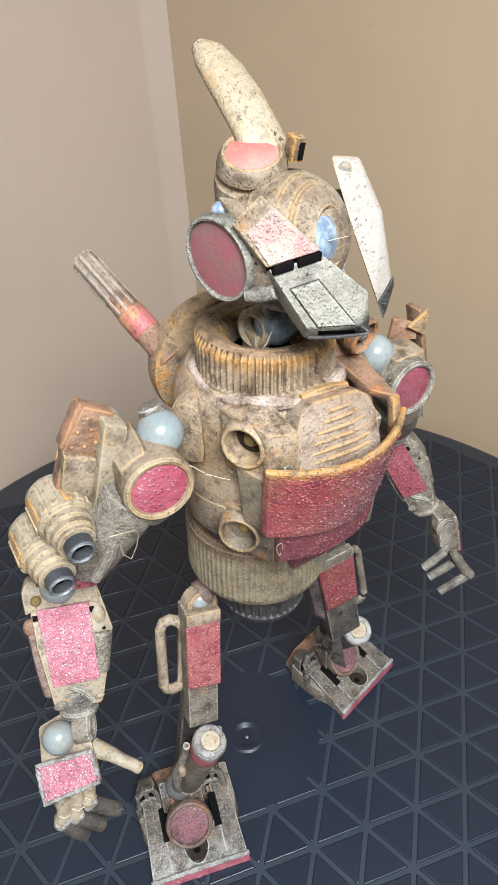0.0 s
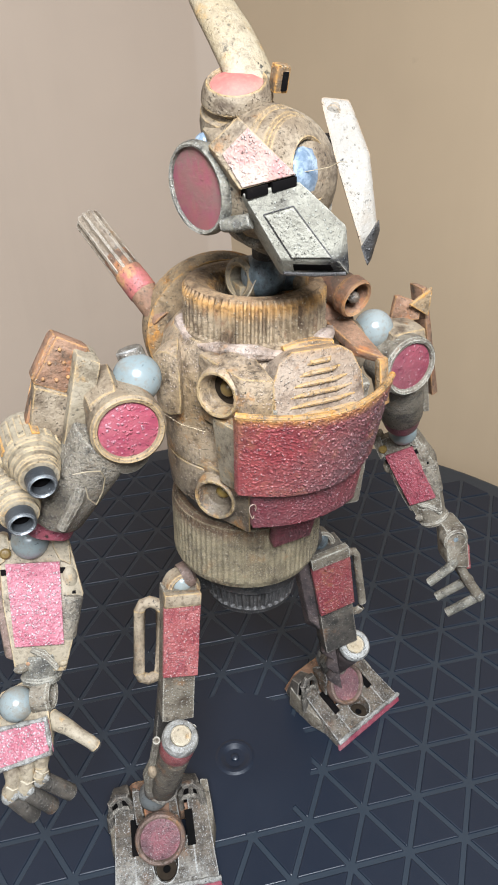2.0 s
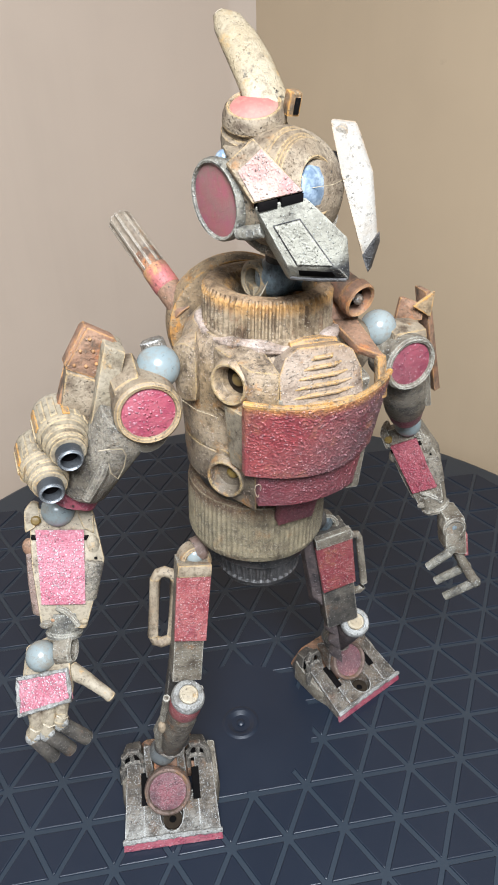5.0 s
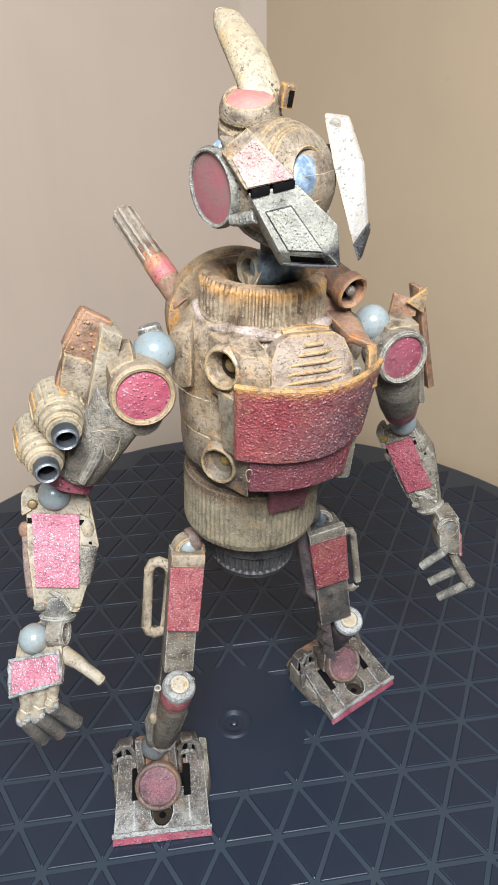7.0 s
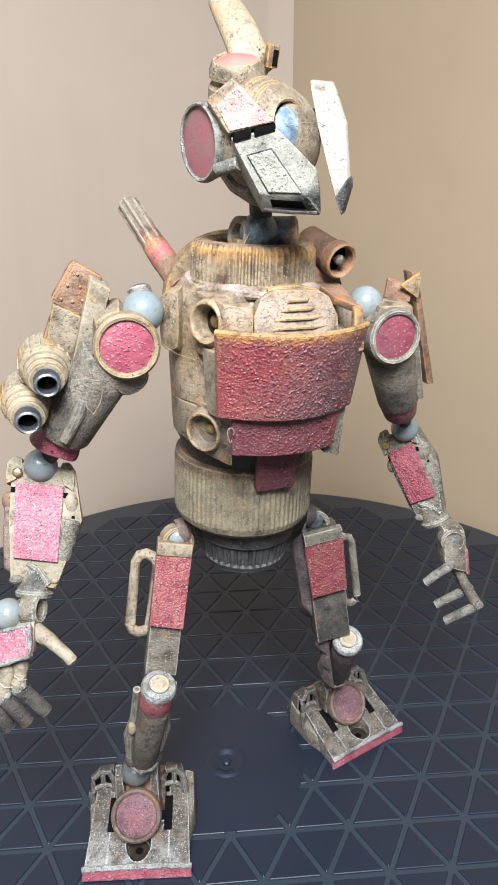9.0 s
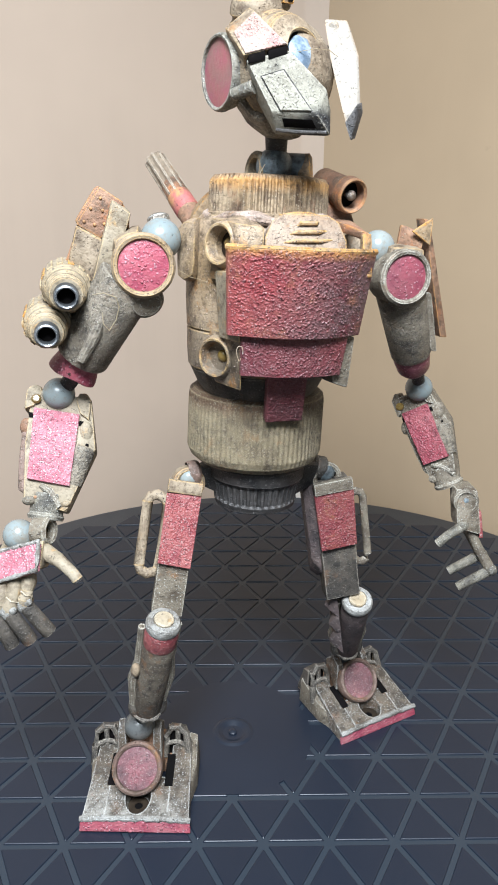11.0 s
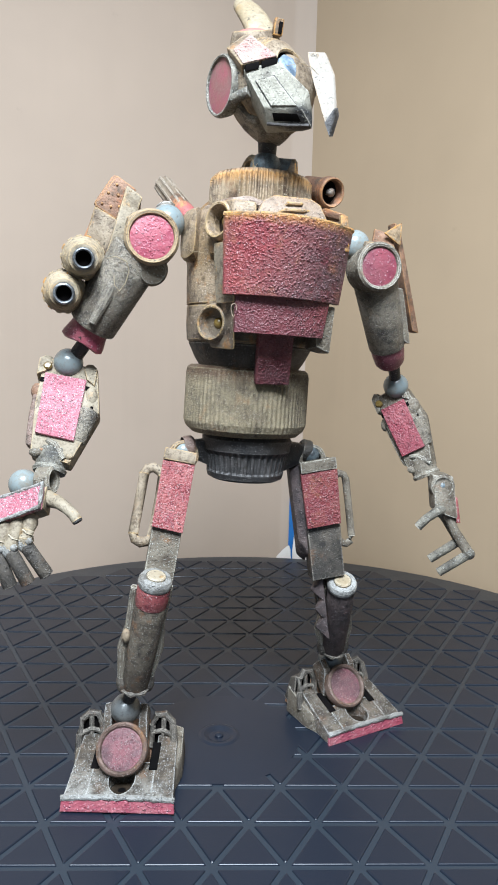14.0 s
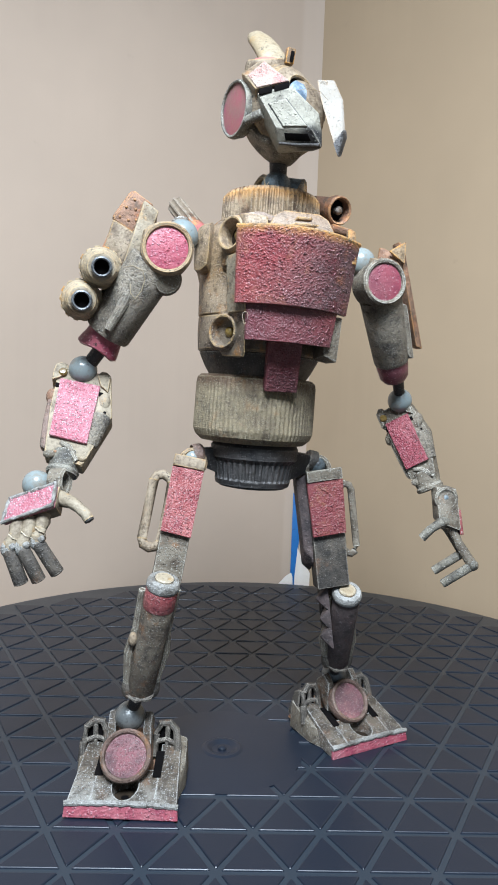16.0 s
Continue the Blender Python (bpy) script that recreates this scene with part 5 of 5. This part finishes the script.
part("shoulder_collar", hull([(30, -14, 173), (41, -13, 173), (31, -5, 174), (41, -4, 173), (31, -14, 160), (42, -13, 160), (32, -3, 159), (43, -3, 159)], 1.6), tan, arm_b)
strip = part("arm_blade", hull([(42.0, -7.5, 180.6), (44.6, -6.0, 180.2), (42.0, -2.0, 180.6), (44.6, -1.0, 180.0), (53.6, -3.5, 147.5), (57.0, -1.5, 147.0), (53.6, 2.0, 147.5), (57, 3.0, 147)], 0.5), brown, arm_b, "rust-brown armour blade along the arm")
part("blade_flap", hull([(36.8, -4.4, 178.6), (38.2, -4.6, 178.4), (42.6, -7.0, 172.6), (43.4, -6.0, 176.4), (37.0, -3.2, 178.4), (38.2, -3.2, 178.4), (42.6, -5.6, 172.4), (36.6, -3.6, 172), (36.6, -2.6, 172)], 0.4), brown, strip)
part("blade_corner", hull([(38.8, -7.8, 177.0), (44.4, -8.4, 180.8), (44.6, -8.0, 173.4), (38.8, -6.8, 177.0), (44.4, -7.2, 180.8), (44.6, -6.8, 173.4)], 0.4), rusty, strip)
part("blade_inner", hull([(44.5, -6.5, 161), (47.6, -6.5, 160.5), (50.6, -4.5, 143.6), (53.0, -4.0, 143.2), (44.5, -3, 161), (47.6, -3, 160.5), (50.6, -1, 143.6), (53, -1, 143.2)], 0.5), grey, strip)

hand2 = part("hand", hull([(64.2, -7.0, 100), (71.0, -9.0, 100), (66, 1, 100), (72.5, 0.5, 100), (64.6, -10.5, 88), (72.6, -12, 85.5), (66, -3, 88), (74.2, -4, 86)], 1.0), grey, robot, "grey mechanical hand with curled fingers")
part("wrist_ring", lathe(frm((67.6, -8.2, 96.2), (-0.25, -0.95, 0.1)), [(2.4, -1), (2.5, 0.6), (3.2, 1.1), (4.0, 0.6), (4.2, -3)], 28), grey, hand2)
part("wrist_bead", ball((67.9, -6.6, 96.0), 2.6, 18), slate, hand2)
part("hand_panel", quad_panel((73.2, -9.0, 92.5), (75.2, -2.5, 92.5), (76.0, -4.5, 84.4), (74.0, -11.0, 84.4), 1.2, 24, 30, 0.2, seed=50), red, hand2, "crimson side panel", 180)
part("thumb", tube([(67.6, -9.0, 88.6), (64.6, -11.2, 88.2), (61.4, -10.6, 85.6), (59.2, -9.4, 82.4)], [2.0, 1.6, 1.5, 1.45], 14), ashen, hand2, "bent grey tube thumb")
for dx, dy, dz in ((0, 0, 0), (-1.0, 5.0, 3.2)):
    kn, tip = Vector((76.2 + dx, -14.6 + dy, 74.6 + dz)), Vector((67.6 + dx, -10.8 + dy, 67.0 + dz))
    finger = part("finger", tube([(70.6 + dx, -8.0 + dy * 0.6, 86.5), (72.8 + dx, -10.0 + dy, 81.2 + dz), kn], [1.7, 1.6, 1.8], 12), grey, hand2, "curled tube finger")
    part("knuckle", ball(kn, 2.0, 14), ashen, finger)
    part("finger_tip", cyl(kn, tip, 1.6, 1.5, 16, 0.3), ashen, finger)

# head
neck = part("neck", cyl((-5.4, -9.4, 190.2), (6.2, -10.6, 190.4), 4.0, 4.0, 28, 0.6), slate, robot, "dull blue steel neck roller")
for c, mat in (((-6.0, -9.8, 189.8), pale), ((6.6, -10.6, 190.0), rusty)):
    part("neck_clamp", lathe(frm(c, (-0.9 if c[0] < 0 else 0.9, -0.3, 0.1)), [(2.6, -2), (2.7, 1.2), (3.4, 1.6), (4.4, 1.0), (4.5, -2)], 28), mat, neck)
    part("clamp_foot", hull([(c[0] - 1.8, -13, 181), (c[0] + 1.8, -13, 181), (c[0] - 1.8, -6, 181), (c[0] + 1.8, -6, 181), (c[0] - 1.6, -12, 189), (c[0] + 1.6, -12, 189), (c[0] - 1.6, -7, 189), (c[0] + 1.6, -7, 189)], 0.5), mat, neck)
part("neck_ball", ball((-2.0, -11.4, 190.6), 4.7, 28), slate, neck, "dull blue bead")
part("neck_post", cyl((-1.4, -10.6, 190), (-2.6, -13.6, 201), 2.4, 3.0, 20), dark, neck)

head = part("head", ball((-2.6, -15.4, 210.2), 12.4, 40, (1.0, 0.95, 0.98)), tan, robot, "weathered tan head with a wedge snout")
part("jaw", hull([(-16.2, -19, 206), (9, -20, 207), (-12, -9, 206), (6, -8, 206), (-10.5, -22, 200), (4, -26, 201), (-10, -14, 199.5), (-4.5, -20, 196.6), (1.5, -20, 196.6), (-4.5, -12, 196.8), (1.5, -12, 196.8)], 1.2), arm_grit, head)
# snout wedge
face = [Vector(q) for q in ((-8.6, -32.2, 200.1), (0.4, -36.2, 199.9), (4.6, -33.6, 196.1), (-7.0, -29.2, 196.3))]
snout = part("snout", hull([(-13.8, -27.6, 210.6), (-5.2, -31.4, 212.6), (2.8, -34.2, 205.2), (-12, -22, 207), (-3.5, -26, 208), (5.4, -30.0, 202), (-5, -22, 197), (4.2, -27, 197.4)] + face, 0.45), ash_snout, head, "ash-grey wedge snout plate")
fn = (face[1] - face[0]).cross(face[3] - face[0]).normalized()
fn = fn if fn.y < 0 else -fn
F = lambda u, v: face[0].lerp(face[1], u).lerp(face[3].lerp(face[2], u), v)
part("snout_slot", hull([F(u, v) + fn * d for u in (0.2, 0.82) for v in (0.26, 0.66) for d in (0.12, -0.4)], 0.05), void, snout, "dark slot in the snout's blunt front")
part("slot_lip", tube([F(0.04, 0.82) + fn * 0.1, F(0.5, 0.84) + fn * 0.3, F(0.97, 0.82) + fn * 0.1], 0.42, 8), dark, snout)
pn = (face[0] - Vector((-13.8, -27.6, 210.6))).cross(Vector((-5.2, -31.4, 212.6)) - Vector((-13.8, -27.6, 210.6))).normalized()
if pn.y > 0:
    pn = -pn
S = lambda u, v: (Vector((-13.8, -27.6, 210.6)).lerp(Vector((-5.2, -31.4, 212.6)), u)).lerp(face[0].lerp(face[1], u), v)
part("snout_inset", quad_panel(S(0.16, 0.36) + pn * 0.5, S(0.68, 0.30) + pn * 0.5, S(0.90, 0.96) + pn * 0.5, S(0.22, 0.97) + pn * 0.5, 0.9, 30, 44, 0.12, seed=60), ash_snout, snout, "", 180)
for a, b in ((S(0.14, 0.34), S(0.70, 0.28)), (S(0.70, 0.28), S(0.92, 0.98)), (S(0.14, 0.34), S(0.20, 0.98))):
    part("panel_line", tube([a, b], 0.13, 6), dark, snout)
# brow panel
brow = part("brow_block", hull([(-17.0, -23.6, 216.4), (-11.9, -25.2, 220.6), (-5.6, -31.2, 213.4), (-14.4, -28.2, 211.2), (-17.6, -22.2, 217.4), (-12.6, -23.0, 221.6), (-15, -17, 213), (-8, -17, 217), (-2, -22, 212.6), (-13.4, -24, 210.2)], 0.6), tan, head, "tan brow block")
A, B, C, D = Vector((-16.9, -24.1, 216.5)), Vector((-11.9, -25.7, 220.7)), Vector((-5.7, -31.7, 213.6)), Vector((-14.3, -28.7, 211.4))
part("brow_panel", quad_panel(A.lerp(C, 0.07), B.lerp(D, 0.05), C.lerp(A, 0.02), D.lerp(B, 0.03), 0.6, 62, 56, 0.15, seed=70), coralgrit, brow, "coral pink gritty brow panel", 180)
# black blocks paint the shade of the gap; no opening is cut
for u0, u1 in ((0.08, 0.46), (0.54, 0.98)):
    lo, hi = D.lerp(C, u0), D.lerp(C, u1)
    part("brow_slit", hull([q + Vector(w) for q in (lo, hi) for w in ((0.2, 0.1, -0.3), (0.3, 0.25, -1.9), (0.2, 3, -0.3), (0.3, 3, -1.9))], 0.1), void, brow, "dark gap under the brow")
# cheek disc
dm = frm((-17.4, -16.6, 209.5), (-0.95, -0.30, -0.08)) @ Matrix.Diagonal((1.06, 1.06, 1, 1))
cheek = part("cheek_disc", lathe(dm, [(0, 0), (6.6, 0), (6.8, 0.9), (7.2, 1.0), (7.6, 0.4), (7.7, -0.6), (6.9, -3.0), (4.6, -5.6), (0, -6)], 48), ashen, head, "silver-rimmed cheek cap with a red face")
part("disc_face", lathe(dm, [(0, 0.6), (4.6, 0.5), (6.7, 0.3), (6.7, 0), (0, 0)], 40), rose, cheek, "dusky red painted face")
part("cheek_pipe", tube([(-15.2, -22.6, 204.4), (-13.4, -25.0, 204.9), (-11.6, -26.4, 205.6)], [1.3, 1.5, 1.4], 12), ashen, head)
# eye and its rings
em = frm((-0.6, -25.6, 212.9), (0.46, -0.86, 0.20))
part("eye_ring", lathe(em, [(4.8, -2.5), (5.0, 0.5), (5.4, 0.8), (8.3, -0.9), (8.9, -1.5), (9.0, -2.3), (9.7, -2.5), (10.3, -3.4), (10.4, -4.4), (11.1, -4.7), (11.6, -6.0), (11.5, -10), (4.8, -10)], 56), tan, head, "stepped tan eye housing")
part("eye_gap", lathe(em, [(4.0, -0.4), (4.9, -0.3), (4.9, -1.4), (4.0, -1.4)], 40), void, head, "dark gap round the eye")
part("eye_lens", lathe(em, [(0, 1.5), (2.0, 1.3), (3.4, 0.8), (4.3, 0.0), (4.6, -2), (0, -2)], 9), gem, head, "faceted pale blue glass eye")
part("side_gem", ball((-14.6, -12.4, 216.4), 1.8, 14), gem, head)
# cap on the brow
cm = frm((-9.0, -14.2, 225.6), (-0.20, -0.38, 0.90), (1, 0, 0)) @ Matrix.Diagonal((0.92, 0.86, 1, 1))
crown = part("crown_cap", lathe(cm, [(0, 0.2), (5.0, 0.2), (5.2, 0.7), (5.7, 0.9), (6.3, 0.3), (6.8, -0.9), (7.0, -2.2), (6.4, -2.7), (6.5, -3.6), (7.3, -4.2), (7.6, -6.0), (7.4, -10), (0, -10)], 48), tan, head, "round tan cap with a coral face")
part("disc_face", lathe(cm, [(0, 1.6), (3.2, 1.2), (5.1, 0.4), (5.1, 0), (0, 0)], 40), coral, crown, "coral pink painted face")
part("crown_vents", hull([(-15, -16, 218), (-10, -21, 220), (-15, -12, 219), (-9, -16, 222), (-14.6, -19, 214), (-11, -23, 217), (-13, -12, 212), (-8, -14, 214)], 0.6), tan, head)
# horn
spine = [Vector((-5.2, -14.0, 224.6)), Vector((-6.2, -10.6, 229.0)), Vector((-7.2, -7.0, 233.1)), Vector((-8.3, -3.4, 236.6)), Vector((-9.5, -0.3, 239.3)), Vector((-10.6, 1.7, 240.8))]
width = [4.5, 4.5, 4.4, 4.0, 3.2, 1.5]
bm = bmesh.new()
rings = []
for k, (q, w) in enumerate(zip(spine, width)):
    d = (spine[min(k + 1, 5)] - spine[max(k - 1, 0)]).normalized()
    side = Vector((0.86, 0.25, 0.35)).normalized()
    side = (side - d * side.dot(d)).normalized()
    nrm = d.cross(side)
    rings.append([bm.verts.new(q + side * (w * math.cos(math.tau * i / 20)) + nrm * (2.3 * min(1, w / 3.5) * math.sin(math.tau * i / 20))) for i in range(20)])
for a, b in zip(rings, rings[1:]):
    for i in range(20):
        bm.faces.new((a[i], a[(i + 1) % 20], b[(i + 1) % 20], b[i]))
bm.faces.new(rings[0][::-1]), bm.faces.new(rings[-1])
part("horn", bm, bone, head, "bone-coloured curved horn with black flecks", 60)
hc = frm((-2.8, -17.6, 224.6), (0.05, -0.2, 0.97))
clip = part("horn_clip", box(hc, 2.7, 2.6, 4.4, 0.5), rusty, head, "small ochre clip")
part("clip_slot", box(hc @ Matrix.Translation((0.4, -1.25, 0.5)), 1.1, 0.5, 3.0, 0.1), void, clip)
# ear blade
ear = [(7.0, -15.2, 223.0), (11.4, -17.6, 222.6), (12.4, -24.2, 214.2), (12.2, -29.6, 201.2), (10.8, -29.6, 195.9), (8.6, -29.2, 201.4), (7.0, -22.0, 213.6)]
en = Vector((0.62, 0.40, 0.30)).normalized()
part("ear_blade", hull([Vector(q) for q in ear] + [Vector(q) + en * 1.1 for q in ear], 0.35), white, head, "white chipped ear blade")
part("ear_tip", hull([Vector(q) + Vector((-0.1, -0.15, 0)) for q in (ear[4], (12.1, -29.7, 201.4), (9.2, -29.3, 199.6), (11.6, -29.8, 203.6))] + [Vector(q) + en * 1.8 for q in (ear[4], (12.1, -29.7, 201.4), (9.2, -29.3, 199.6), (11.6, -29.8, 203.6))], 0.2), dark, head)
part("ear_rivet", lathe(frm((8.7, -17.1, 220.9), (-0.62, -0.70, -0.30)), [(0, 0.25), (1.0, 0.22), (1.4, 0.0), (1.4, -1.2), (0, -1.2)], 20), white, head)
part("ear_hinge", cyl((3.0, -14.0, 213.0), (9.6, -17.0, 214.0), 4.6, 3.6, 28, 0.8), dark, head)

# rivets and loose strands
for a, b in ((0.12, 0.18), (0.5, 0.12), (0.86, 0.2), (0.2, 0.55), (0.62, 0.5), (0.9, 0.62), (0.35, 0.82), (0.75, 0.86)):
    q = Vector((-50.2, -10.7, 175.2)).lerp(Vector((-45.0, -10.7, 182.8)), a) + (Vector((-44.6, -10.9, 171.9)) - Vector((-50.2, -10.7, 175.2))) * b
    part("fin_rivet", ball(q, 0.42, 10), brown, fin)
part("strand", tube([(-3.0, -27.4, 213.0), (1.5, -29.0, 213.8), (5.0, -27.0, 214.2), (8.0, -24.5, 213.6)], 0.06, 5), wire_metal, head, "fine glue strand")
part("strand", tube([(-13.2 + 0.7 * math.cos(a) + 0.2 * math.sin(2 * a), -31.6, 147.4 + 1.8 * math.sin(a)) for a in [math.tau * k / 18 for k in range(17)]], 0.09, 6), white, torso, "white glue strand")
part("strand", tube([(-27.5, -13.0, 166.0), (-23.5, -18.5, 163.8), (-19.5, -22.0, 163.0)], 0.05, 5), wire_metal, torso)
part("strand", tube([(-8.0, -12.0, 184.0), (-6.6, -15.0, 188.6), (-4.6, -14.6, 192.0), (-5.6, -12.8, 186.5)], 0.14, 5), bone, neck)

# blue tape and torn paper where the backdrop is folded
mid = (LEFT_WAY + RIGHT_WAY).normalized()
c3 = Vector((CORNER.x, CORNER.y, 0)) * 1000 + Vector((mid.x, mid.y, 0)) * 6.0
flat = Vector((-mid.y, mid.x, 0))
flat = flat if flat.x > 0 else -flat
front = Vector((mid.x, mid.y, 0))
tape = tagged(part("blue_tape_strip", prism(Matrix.Translation(c3) @ frm((0, 0, 0), front, flat), [(-2.7, 56), (2.7, 54), (2.6, 30), (2.9, 22), (1.8, 4), (0.2, -14), (-0.6, -120), (-2.4, -120), (-2.6, -10)], 0.5, 0.1), blue_tape),
              "strip of blue tape in the backdrop's corner", "tape")
lay = Matrix.Translation(c3 + front * 0.8) @ frm((0, 0, 0), front, flat)
tagged(part("torn_paper", add_prism(prism(lay, [(2.2, 16), (5.0, 9), (15, -8), (15, -30), (1, -30), (0.6, -6)], 0.4, 0.1), lay, [(-2.0, -3), (-6, -6), (-11, -12), (-11, -30), (0.5, -30), (-0.8, -6)], 0.4, 0.1), paper), "torn white paper at the foot of the backdrop's fold", "paper")
